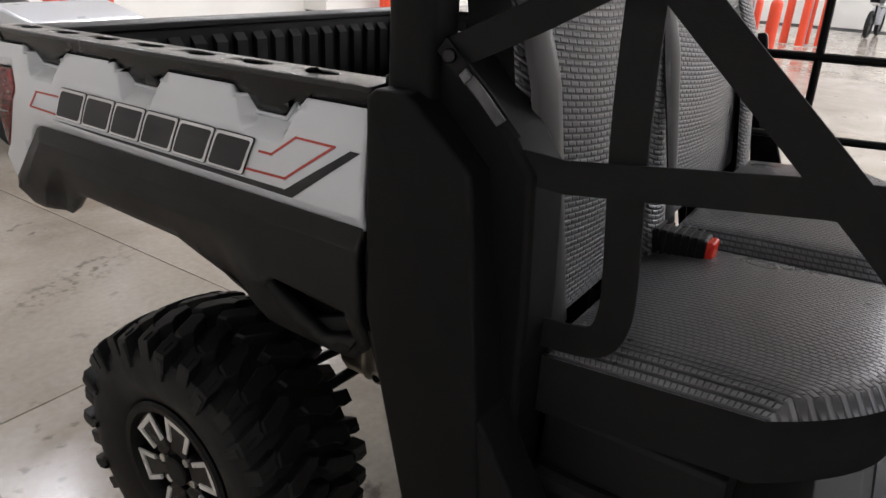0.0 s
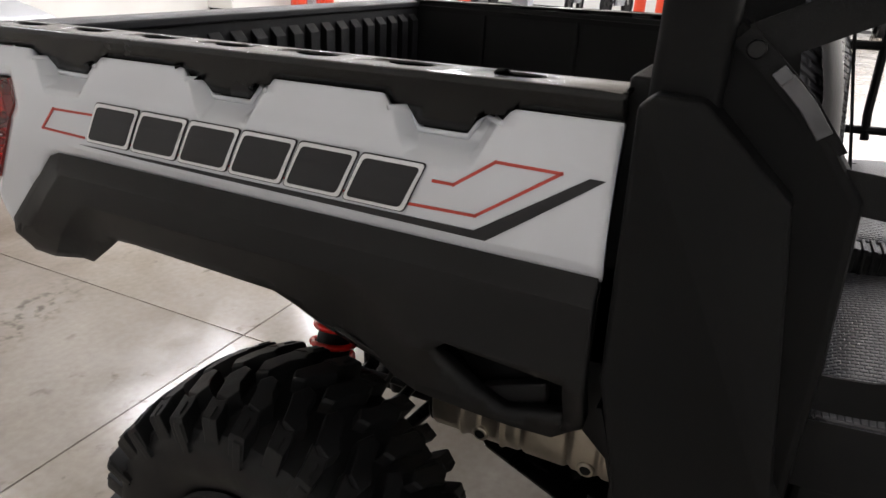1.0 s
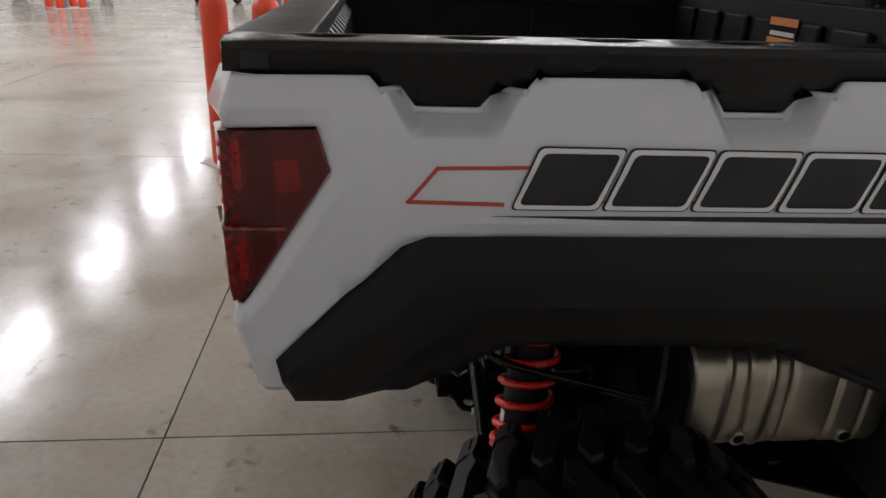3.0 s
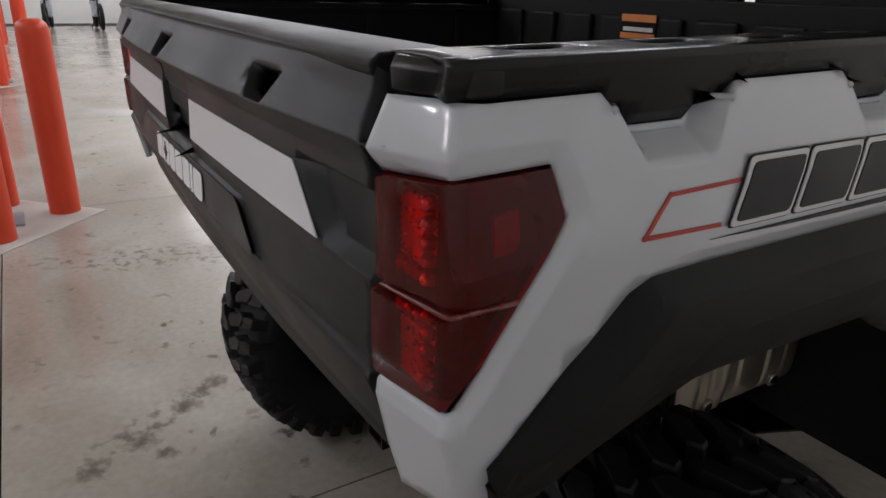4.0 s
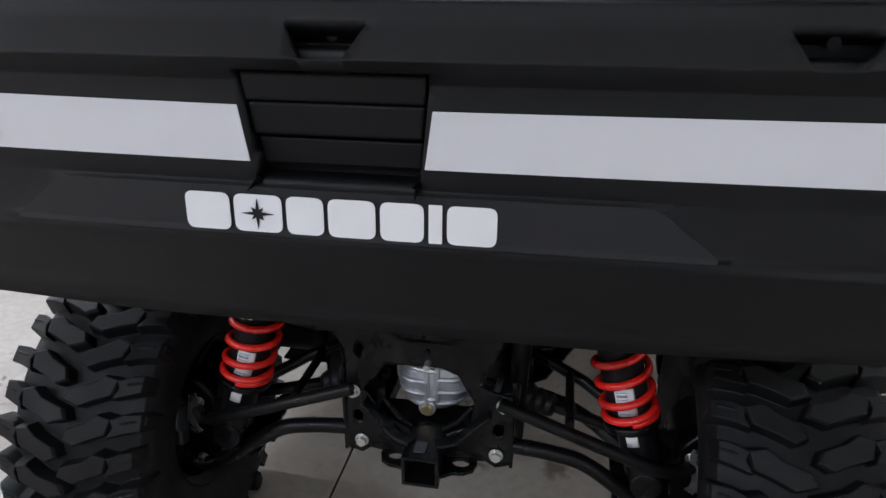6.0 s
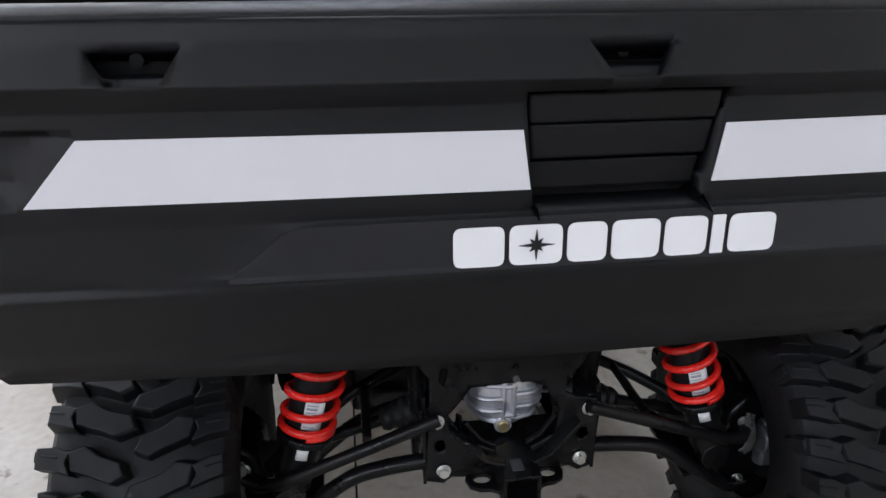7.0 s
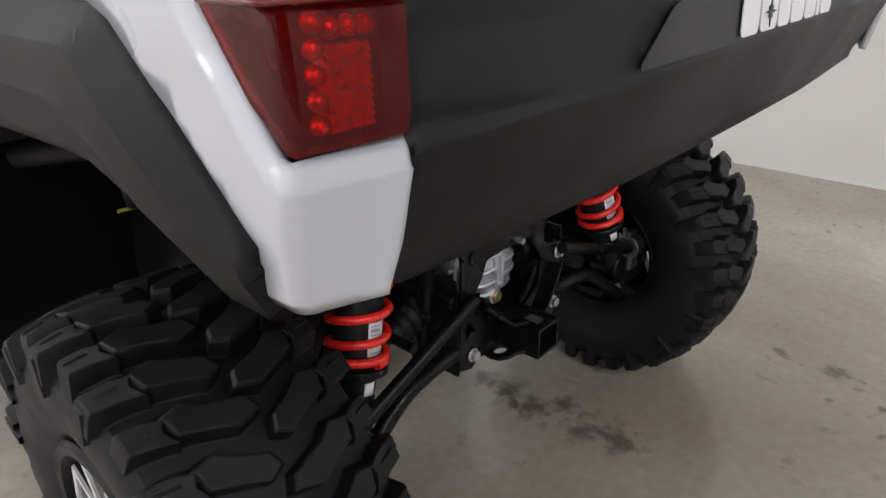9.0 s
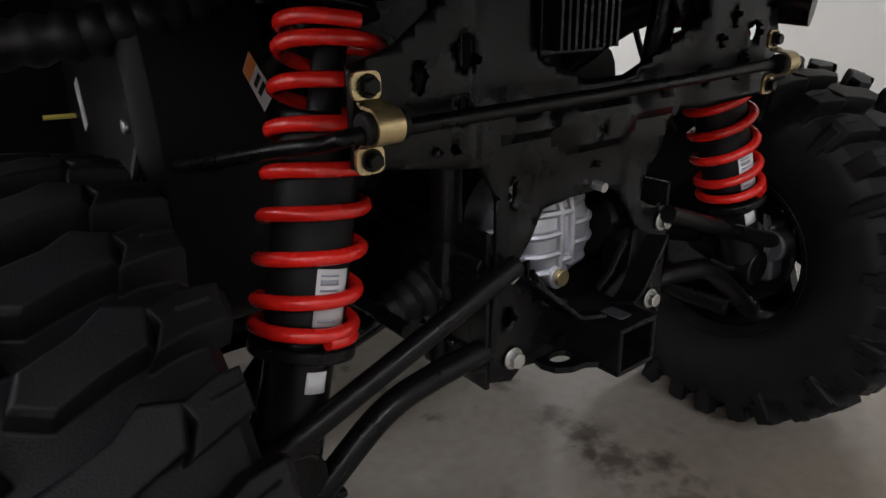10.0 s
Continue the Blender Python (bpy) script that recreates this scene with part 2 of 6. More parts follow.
def add_prism(bm, pts, axis, lo, hi):
    """A polygon in the plane across an axis, pulled out from lo to hi along it."""
    def at(p, h):
        return {"x": (h, p[0], p[1]), "y": (p[0], h, p[1]), "z": (p[0], p[1], h)}[axis]
    a = [bm.verts.new(at(p, lo)) for p in pts]
    b = [bm.verts.new(at(p, hi)) for p in pts]
    n = len(pts)
    fs = [bm.faces.new(a), bm.faces.new(b[::-1])]
    fs += [bm.faces.new((a[i], b[i], b[(i + 1) % n], a[(i + 1) % n])) for i in range(n)]
    bmesh.ops.recalc_face_normals(bm, faces=fs)


def prism(pts, axis, lo, hi):
    bm = bmesh.new()
    add_prism(bm, pts, axis, lo, hi)
    return bm


def add_cyl(bm, a, b, r, r2=None, seg=20):
    a, b = Vector(a), Vector(b)
    m = Matrix.Translation((a + b) / 2) @ (b - a).to_track_quat("Z", "Y").to_matrix().to_4x4()
    bmesh.ops.create_cone(bm, cap_ends=True, segments=seg, radius1=r, radius2=r if r2 is None else r2, depth=(b - a).length, matrix=m)


def cyl(a, b, r, r2=None, seg=20):
    bm = bmesh.new()
    add_cyl(bm, a, b, r, r2, seg)
    return bm


def smooth_path(pts, steps=8):
    """A rounded line through the points."""
    p = [Vector(v) for v in pts]
    p = [2 * p[0] - p[1]] + p + [2 * p[-1] - p[-2]]
    out = []
    for i in range(1, len(p) - 2):
        for k in range(steps):
            t = k / steps
            a, b, c, d = p[i - 1:i + 3]
            out.append(0.5 * ((2 * b) + (c - a) * t + (2 * a - 5 * b + 4 * c - d) * t * t + (3 * b - a - 3 * c + d) * t ** 3))
    return out + [p[-2]]


def add_tube(bm, pts, r, seg=12, closed=False):
    """A round bar along a line of points; r may be a list."""
    pts = [Vector(v) for v in pts]
    rs = r if isinstance(r, (list, tuple)) else [r] * len(pts)
    up = Vector((0, 0, 1))
    rings = []
    for i, p in enumerate(pts):
        d = (pts[min(i + 1, len(pts) - 1)] - pts[max(i - 1, 0)]).normalized()
        u = (up - d * up.dot(d))
        u = u.normalized() if u.length > 1e-3 else d.orthogonal().normalized()
        v = d.cross(u)
        up = u
        rings.append([bm.verts.new(p + rs[i] * (math.cos(q) * u + math.sin(q) * v)) for q in (2 * math.pi * k / seg for k in range(seg))])
    for a, b in zip(rings, rings[1:]):
        for k in range(seg):
            bm.faces.new((a[k], b[k], b[(k + 1) % seg], a[(k + 1) % seg]))
    if not closed:
        bm.faces.new(rings[0][::1])
        bm.faces.new(rings[-1][::-1])
    bmesh.ops.recalc_face_normals(bm, faces=bm.faces[:])


def tube(pts, r, seg=12):
    bm = bmesh.new()
    add_tube(bm, pts, r, seg)
    return bm


def add_strip(bm, pts, width, thick, normal):
    """A flat band along a line of points, across the given way."""
    pts = [Vector(p) for p in pts]
    n = Vector(normal).normalized()
    rings = []
    for i, p in enumerate(pts):
        d = (pts[min(i + 1, len(pts) - 1)] - pts[max(i - 1, 0)]).normalized()
        s = d.cross(n).normalized() * width / 2
        k = s.cross(d).normalized() * thick / 2
        rings.append([bm.verts.new(p + a) for a in (s + k, s - k, -s - k, -s + k)])
    for a, b in zip(rings, rings[1:]):
        for k in range(4):
            bm.faces.new((a[k], b[k], b[(k + 1) % 4], a[(k + 1) % 4]))
    bm.faces.new(rings[0])
    bm.faces.new(rings[-1][::-1])
    bmesh.ops.recalc_face_normals(bm, faces=bm.faces[:])


def strip(pts, width, thick, normal):
    bm = bmesh.new()
    add_strip(bm, pts, width, thick, normal)
    return bm


def revolve(profile, seg=48):
    """A profile of (radius, along) turned round the x axis."""
    bm = bmesh.new()
    rings = []
    for r, h in profile:
        rings.append([bm.verts.new((h, r * math.cos(q), r * math.sin(q))) for q in (2 * math.pi * k / seg for k in range(seg))])
    for a, b in zip(rings, rings[1:]):
        for k in range(seg):
            bm.faces.new((a[k], b[k], b[(k + 1) % seg], a[(k + 1) % seg]))
    bmesh.ops.recalc_face_normals(bm, faces=bm.faces[:])
    return bm


def sheet(outline, place, us=(), vs=(), holes=(), lines=()):
    """A flat outline in (u, v), cut along lines of constant u and v, each point then laid into the world by place(u, v)."""
    bm = bmesh.new()
    for loop in (outline, *holes):
        v = [bm.verts.new((p[0], p[1], 0)) for p in loop]
        for i in range(len(v)):
            bm.edges.new((v[i], v[(i + 1) % len(v)]))
    bmesh.ops.triangle_fill(bm, use_beauty=True, edges=bm.edges[:])
    def within(x, y, loop):
        odd = False
        for (ax, ay), (bx, by) in zip(loop, loop[1:] + loop[:1]):
            if (ay > y) != (by > y) and x < ax + (y - ay) / (by - ay) * (bx - ax):
                odd = not odd
        return odd
    if holes:
        plugs = [f for f in bm.faces if any(within(*f.calc_center_median().xy, list(h)) for h in holes)]
        bmesh.ops.delete(bm, geom=plugs, context="FACES_ONLY")
    bmesh.ops.dissolve_limit(bm, angle_limit=0.01, verts=bm.verts[:], edges=bm.edges[:])
    for values, way in ((us, (1, 0, 0)), (vs, (0, 1, 0))):
        for c in values:
            bmesh.ops.bisect_plane(bm, geom=bm.verts[:] + bm.edges[:] + bm.faces[:], dist=1e-5, plane_co=Vector(way) * c, plane_no=way)
    for at, way in lines:
        bmesh.ops.bisect_plane(bm, geom=bm.verts[:] + bm.edges[:] + bm.faces[:], dist=1e-5, plane_co=(*at, 0), plane_no=(*way, 0))
    for v in bm.verts:
        v.co = place(v.co.x, v.co.y)
    bmesh.ops.triangulate(bm, faces=[f for f in bm.faces if len(f.verts) > 4])
    bmesh.ops.remove_doubles(bm, verts=bm.verts[:], dist=2e-4)
    bmesh.ops.dissolve_degenerate(bm, dist=1e-5, edges=bm.edges[:])
    bmesh.ops.recalc_face_normals(bm, faces=bm.faces[:])
    return bm


def face_to(bm, way):
    """Turns all faces of an open sheet so that they look along way on the whole."""
    bm.normal_update()
    if sum((f.normal * f.calc_area() for f in bm.faces), Vector()).dot(Vector(way)) < 0:
        bmesh.ops.reverse_faces(bm, faces=bm.faces[:])
    return bm


def steps(a, b, d):
    n = max(1, round((b - a) / d))
    return [a + (b - a) * i / n for i in range(n + 1)]


def lerp_table(rows):
    xs, ys = [r[0] for r in rows], [r[1] for r in rows]
    return lambda v: float(np.interp(v, xs, ys))


def rounded(pts, r, seg=4):
    """The outline with its corners rounded."""
    out = []
    n = len(pts)
    for i in range(n):
        p, a, b = Vector(pts[i]), Vector(pts[i - 1]), Vector(pts[(i + 1) % n])
        q = min(r, (a - p).length * 0.45, (b - p).length * 0.45)
        s, e = p + (a - p).normalized() * q, p + (b - p).normalized() * q
        for k in range(seg + 1):
            t = k / seg
            out.append(tuple((1 - t) ** 2 * s + 2 * t * (1 - t) * p + t * t * e))
    return out

# ---------------------------------------------------------------- the building
X0, X1, Y0, Y1 = -23.0, 2.6, -10.4, 5.95


def setting(ob, label="", category=""):
    return tagged(ob, label, category, "", "structure")


setting(part("wall_east", box((X1, Y0, 0), (X1 + 0.2, Y1, CEIL)), WALLPAINT, smooth=0), "white painted plain interior wall", "wall")
setting(part("wall_north", box((X0, Y1, 0), (X1 + 0.2, Y1 + 0.2, CEIL)), WALLPAINT, smooth=0), "white painted plain interior wall", "wall")
setting(part("wall_west", box((X0 - 0.2, Y0, 0), (X0, Y1 + 0.2, CEIL)), WALLPAINT, smooth=0), "white painted far interior wall", "wall")
setting(part("wall_south", box((X0 - 0.2, Y0 - 0.2, 0), (X1 + 0.2, Y0, CEIL)), WALLPAINT, smooth=0), "white painted far interior wall", "wall")
setting(part("ceiling", box((X0 - 0.2, Y0 - 0.2, CEIL), (X1 + 0.2, Y1 + 0.2, CEIL + 0.2)), WALLPAINT, smooth=0), "white painted high ceiling", "ceiling")
floor = setting(part("floor", box((X0 - 0.2, Y0 - 0.2, -0.3), (X1 + 0.2, Y1 + 0.2, -0.012)), DARK, smooth=0), "polished grey concrete slab floor with saw-cut joints", "floor")


def ceiling_lights():
    """Rows of long tube fittings under the ceiling."""
    first = None
    bm = box((-1.2, -0.09, 0.0), (1.2, 0.09, 0.06))
    first = part("ceiling_light", bm, WHITE, smooth=0, bevel=0.01)
    part("diffuser", box((-1.17, -0.07, -0.03), (1.17, 0.07, -0.002)), TUBE, first, "glowing white diffuser", smooth=0)
    tagged(first, "long white tube light fitting under the ceiling", "ceiling light", "tube lights under the ceiling")
    spots = [(x, y) for y in (-5.6, 4.1) for x in (-21.1, -16.9, -12.7, -8.7, -4.7, -0.6)]
    for i, (x, y) in enumerate(spots):
        m = Matrix.Translation((x, y, CEIL - 0.065))
        if i == 0:
            first.matrix_basis = m
        else:
            copy_thing(first, m)
        lamp = bpy.data.lights.new("tube_lamp", "AREA")
        lamp.shape, lamp.size, lamp.size_y, lamp.energy, lamp.color = "RECTANGLE", 2.3, 0.14, LAMP_POWER * (0.75 if x > -2 else 1.2), (0.955, 0.945, 1.0)
        new("tube_lamp", lamp).matrix_basis = Matrix.Translation((x, y, CEIL - 0.105))


ceiling_lights()

# ---------------------------------------------------------------- the vehicle
vehicle = tagged(new("utility_vehicle"), "grey and black off-road utility vehicle with a rear cargo bed", "utility vehicle")
AXLE_Y, AXLE_Z, TYRE_R, TYRE_X0, TYRE_X1 = 0.516, 0.339, 0.350, 0.480, 0.778
NOTCHES = ((0.158, 0.314), (0.465, 0.622), (0.778, 0.940))


def rise(u, z):
    """The top of the bed side climbs a little towards the cab."""
    return z + 0.0165 * (u - 0.16) * max(0.0, min(1.0, (z - 1.165) / 0.05))


def notch_line(a, b, top, step, low):
    """The stepped edge of one notch, as (along, height)."""
    return [(a, top), (a + 0.010, step), (a + 0.029, step), (a + 0.043, low), (a + 0.106, low), (a + 0.121, step), (b - 0.010, step), (b, top)]

side_x = lerp_table(((0.86, 0.722), (0.89, 0.742), (0.94, 0.75), (1.06, 0.752), (1.075, 0.758), (1.085, 0.762), (1.11, 0.7615), (1.14, 0.758), (1.175, 0.751), (1.2, 0.742), (1.225, 0.733)))
plain_x = lerp_table(((0.86, 0.722), (0.89, 0.742), (0.94, 0.751), (1.0, 0.7545), (1.085, 0.76), (1.11, 0.7615), (1.14, 0.758), (1.175, 0.751), (1.2, 0.742), (1.225, 0.733)))
rear_y = lerp_table(((0.88, 0.026), (0.91, 0.020), (0.975, 0.007), (0.985, 0.006), (1.0, 0.010), (1.16, 0.008), (1.17, 0.003), (1.182, -0.001), (1.217, 0.013), (1.225, 0.017)))
# how far the rear face is swept forward at the outer corner
sweep_y = lerp_table(((0.88, 0.016), (0.98, 0.013), (1.16, 0.014), (1.18, 0.021), (1.217, 0.019)))
CORNER = 0.014


U_IN = -0.082
inner_x = lerp_table(((0.885, 0.673), (0.91, 0.671), (0.985, 0.668), (1.0, 0.671), (1.16, 0.674), (1.182, 0.675), (1.217, 0.677)))
LAMP_OUT = [(U_IN + 0.002, 1.160), (0.0, 1.167), (0.106, 1.170), (0.120, 1.133), (0.010, 0.996), (-0.002, 0.993), (U_IN + 0.002, 0.996)]


def outline_distance(u, v, loop):
    """How far a point lies outside an outline; 0 within it."""
    best, inside = 9.0, False
    n = len(loop)
    for i in range(n):
        (ax, ay), (bx, by) = loop[i], loop[(i + 1) % n]
        dx, dy = bx - ax, by - ay
        t = max(0, min(1, ((u - ax) * dx + (v - ay) * dy) / (dx * dx + dy * dy)))
        best = min(best, math.hypot(u - ax - t * dx, v - ay - t * dy))
        if (ay > v) != (by > v) and u < ax + (v - ay) / dy * dx:
            inside = not inside
    return 0.0 if inside else best


def corner_place(sign):
    """Lays (u, z) round the rear corner of the bed: u runs forward along the side, and below 0 across the rear."""
    def place(u, z):
        k = max(0.0, min(1.0, (u - 0.2) / 0.08))
        X, Y = plain_x(z) + k * (side_x(z) - plain_x(z)), rear_y(z) + sweep_y(z)
        arc = CORNER * math.pi / 2
        nx, ny = 1.0, 0.0
        if u >= CORNER:
            x, y = X, u
            d = 0.0
            for a, b in NOTCHES:
                lo, hi = a + (1.23 - z) * 0.6, b - (1.23 - z) * 0.55
                d = max(d, min(1, (z - 1.163) / 0.019, (u - lo) / 0.016, (hi - u) / 0.016))
            x -= 0.026 * max(0, d)
            if u < 0.12:
                y = Y + (u - CORNER) * (0.12 - Y - CORNER) / (0.12 - CORNER) + CORNER
        elif u > CORNER - arc:
            q = (CORNER - u) / CORNER
            x, y = X - CORNER + CORNER * math.cos(q), Y + CORNER - CORNER * math.sin(q)
            nx, ny = math.cos(q), math.sin(q)
        else:
            t = (u - CORNER + arc) / (U_IN - CORNER + arc)
            x, y = X - CORNER + t * (inner_x(z) - X + CORNER), Y - t * sweep_y(z)
            nx, ny = 0.0, 1.0
        # bevel that falls in towards the lamp
        k = 0.010 * max(0, 1 - outline_distance(u, z, LAMP_OUT) / 0.021)
        x -= k * nx
        y += 0.8 * k * ny
        return Vector((sign * x, y, rise(u, z)))
    return place


def bed_side(sign):
    place = corner_place(sign)
    out = [(U_IN - 0.002, 1.2215), (-0.012, 1.2215), (0.03, 1.2185)]
    for a, b in NOTCHES:
        out += notch_line(a, b, 1.2185, 1.2075, 1.187)
    out += [(1.058, 1.2185), (1.064, 1.066), (0.215, 1.07), (0.19, 1.06), (0.066, 0.931), (0.084, 0.880), (0.03, 0.881), (U_IN + 0.004, 0.879), (U_IN - 0.002, 0.92),
            (U_IN - 0.002, 0.9935), (-0.002, 0.990), (0.012, 0.993), (0.1225, 1.132), (0.108, 1.1725), (0.0, 1.1695), (U_IN - 0.002, 1.1625), (U_IN - 0.002, 1.182)]
    cuts = [((0.010 + 0.78 * d, 0.996 - 0.626 * d), (0.78, -0.626)) for d in (0.0, 0.007, 0.014, 0.021)]
    cuts += [((0.120 + 0.935 * d, 1.133 + 0.354 * d), (0.935, 0.354)) for d in (0.0, 0.021)]
    for a, b in NOTCHES:
        cuts += [((a + d, 1.23), (1, 0.6)) for d in (0.0, 0.016)] + [((b - d, 1.23), (1, -0.55)) for d in (0.0, 0.016)]
    bm = sheet(out, place, us=steps(-0.08, -0.014, 0.006) + steps(-0.009, 0.015, 0.0016) + steps(0.02, 0.15, 0.006) + steps(0.17, 1.05, 0.02),
               vs=[0.89, 0.91, 0.94, 0.972, 0.985, 1.0, 1.03, 1.06, 1.075, 1.085, 1.11, 1.14, 1.16, 1.166, 1.172, 1.175, 1.182, 1.19, 1.2, 1.21, 1.217], lines=cuts)
    face_to(bm, (sign, 0, 0))
    panel = part("bed_side_panel", bm, PAINT, vehicle, "glossy light grey painted bed side panel", smooth=14, solid=0.012)
    # raised lip round the foot of each notch
    for a, b in NOTCHES:
        line = notch_line(a, b, 1.2185, 1.2055, 1.1855)[1:-1]
        bm = bmesh.new()
        add_tube(bm, [place(u, z) + Vector((sign * 0.001, 0, 0)) for u, z in line], 0.0036, 8)
        part("notch_lip", bm, PAINT, panel, smooth=50)
    # tail lamp: two lens blocks, the lower one prouder, with a groove between
    lamp_out = LAMP_OUT
    bm = sheet(rounded(lamp_out, 0.004), place, us=steps(-0.08, 0.12, 0.006), vs=steps(1.0, 1.16, 0.012) + [1.070, 1.0725, 1.0785, 1.081])
    for v in bm.verts:
        z = v.co.z
        k = 0.012 if z > 1.079 else (0.006 if z > 1.0705 else 0.017)
        edge = min(1, 0.5 + (z - 0.992) / 0.02)
        t = max(0.0, min(1.0, (0.05 - v.co.y) / 0.03))
        v.co.x += sign * 0.004 * (1 - t)
        v.co.y -= k * edge * t
    face_to(bm, (sign, -0.5, 0))
    rim = bmesh.new()
    for e in bm.edges:
        if len(e.link_faces) == 1:
            a, b = (v.co.copy() for v in e.verts)
            back = Vector((-sign * 0.012, 0.012, 0))
            rim.faces.new([rim.verts.new(c) for c in (a, b, b + back, a + back)])
    lamp = part("tail_lamp", bm, LENS, vehicle, "dark red tail lamp lens", smooth=28)
    part("lamp_rim", rim, LAMP_EDGE, lamp, smooth=0)
    lamp.visible_shadow = False
    for z, r in ((1.0755, 0.0022),):
        line = [place(u, z) + Vector((sign * 0.005 * max(0.0, min(1.0, (u + 0.012) / 0.02)), -0.010 * max(0.0, min(1.0, (0.03 - u) / 0.02)), 0)) for u in (U_IN + 0.006, -0.06, -0.04, -0.02, -0.008, 0.0, 0.008, 0.02, 0.045, 0.069)]
        part("lens_seam", tube(line, r, 8), LAMP_EDGE, lamp, "glossy seam between the lens blocks", smooth=50)

    def inset(u, z):
        return place(u, z) + Vector((-sign * 0.04, 0.034, 0))
    bm = sheet(lamp_out, inset, us=steps(-0.08, 0.12, 0.012), vs=steps(1.0, 1.16, 0.02))
    face_to(bm, (sign, -0.5, 0))
    part("lamp_housing", bm, HOUSING, lamp, "dark red lamp housing", smooth=28, solid=0.004)
    for z0, z1 in ((1.088, 1.152), (1.002, 1.066)):
        bm = bmesh.new()
        up = z0 > 1.05
        b0, b1 = (z0 + 0.014, z1) if up else (z0, z1 - 0.016)
        # sawtooth prisms that throw the ceiling light back
        rows = 9
        saw = [(0.034, b0)]
        for i in range(rows):
            za, zb = b0 + (b1 - b0) * i / rows, b0 + (b1 - b0) * (i + 1) / rows
            saw += [(0.0215, za + 0.0001), (0.0215 + (zb - za) * 0.48, zb)]
        saw += [(0.034, b1)]
        add_prism(bm, saw, "x", 0.683, 0.716)
        for v in bm.verts:
            v.co.x *= sign
        bmesh.ops.recalc_face_normals(bm, faces=bm.faces[:])
        part("reflector", bm, REFLECTOR, lamp, "bright red reflector block", smooth=0)
        cells = [(0.7245, z0 + 0.006 + i * (z1 - z0 - 0.008) / 4) for i in range(5)]
        row = z0 + 0.006 if up else z1 - 0.006
        cells += [(0.6865 + i * 0.0127, row) for i in range(3)]
        for cx, cz in cells:
            bm = bmesh.new()
            bmesh.ops.create_icosphere(bm, subdivisions=2, radius=0.0066, matrix=Matrix.Translation((sign * cx, 0.022, cz)))
            part("lamp_cell", bm, CELL, lamp, "small round red lamp cell", smooth=0)
    bm = prism(rounded([(0.072, 1.104), (0.094, 1.108), (0.090, 1.140), (0.068, 1.136)], 0.004), "x", sign * 0.732, sign * 0.736)
    part("side_reflector", bm, SIDE_REFLEX, lamp, "small red side reflector", smooth=0)


def rail_x(z):
    return 0.7245 + (z - 1.19) * 0.245


def bed_rail(sign):
    """Black rail cap along the top of a bed side, with tabs that reach into the notches, and pockets on top."""
    out = [(0.03, 1.2445), (0.028, 1.220)]
    for a, b in NOTCHES:
        out += notch_line(a, b, 1.220, 1.2095, 1.1905)
    out += [(1.058, 1.220), (1.056, 1.2445)]
    bm = sheet(out, lambda u, z: Vector((sign * rail_x(z), u, rise(u, z))), us=steps(0.05, 1.05, 0.02), vs=(1.20, 1.21, 1.2195, 1.23, 1.24))
    face_to(bm, (sign, 0, 0))
    part("rail_skirt", bm, RAIL, vehicle, smooth=28, solid=0.014)
    holes = []
    for i in range(7):
        c = 0.12 + i * 0.135
        holes.append([(c + 0.032 * math.cos(q), 0.695 + 0.017 * math.sin(q)) for q in (2 * math.pi * k / 14 for k in range(14))])
    bm = sheet([(0.03, 0.652), (1.056, 0.652), (1.056, 0.737), (0.03, 0.737)], lambda u, v: Vector((sign * v, u, rise(u, 1.2465) + 0.0022 * math.sin(math.pi * (v - 0.652) / 0.085))),
               us=steps(0.05, 1.05, 0.0675), vs=(0.664, 0.68, 0.695, 0.71, 0.726), holes=holes)
    face_to(bm, (0, 0, 1))
    part("rail_cap", bm, RAIL, vehicle, "black plastic bed rail with oval pockets", smooth=40, solid=0.004)
    bm = prism([(0.655, 1.215), (0.655, 1.230), (0.715, 1.230), (0.715, 1.215)], "y", 0.05, 1.05)
    for v in bm.verts:
        v.co.x *= sign
    bmesh.ops.recalc_face_normals(bm, faces=bm.faces[:])
    part("rail_core", bm, DARK, vehicle, smooth=0)
    # the rail turns the rear corner
    path = [(0.7355, 0.07), (0.7355, 0.048), (0.728, 0.036), (0.712, 0.028), (0.677, 0.018)]
    bm = bmesh.new()
    prof = [(0.0, 1.2205), (0.002, 1.236), (-0.003, 1.2435), (-0.03, 1.2455), (-0.05, 1.2445), (-0.05, 1.221)]
    rings = []
    for i, p in enumerate(path):
        a, b = path[max(i - 1, 0)], path[min(i + 1, len(path) - 1)]
        d = Vector((b[0] - a[0], b[1] - a[1])).normalized()
        n = Vector((-d.y, d.x))
        if n.dot(Vector((1, -1))) <= 0:
            n.negate()
        rings.append([bm.verts.new((sign * (p[0] + n.x * o), p[1] + n.y * o, z)) for o, z in prof])
    for a, b in zip(rings, rings[1:]):
        for k in range(len(prof)):
            bm.faces.new((a[k], b[k], b[(k + 1) % len(prof)], a[(k + 1) % len(prof)]))
    bm.faces.new(rings[0])
    bm.faces.new(rings[-1][::-1])
    bmesh.ops.recalc_face_normals(bm, faces=bm.faces[:])
    part("rail_corner", bm, RAIL, vehicle, smooth=45, bevel=0.002)


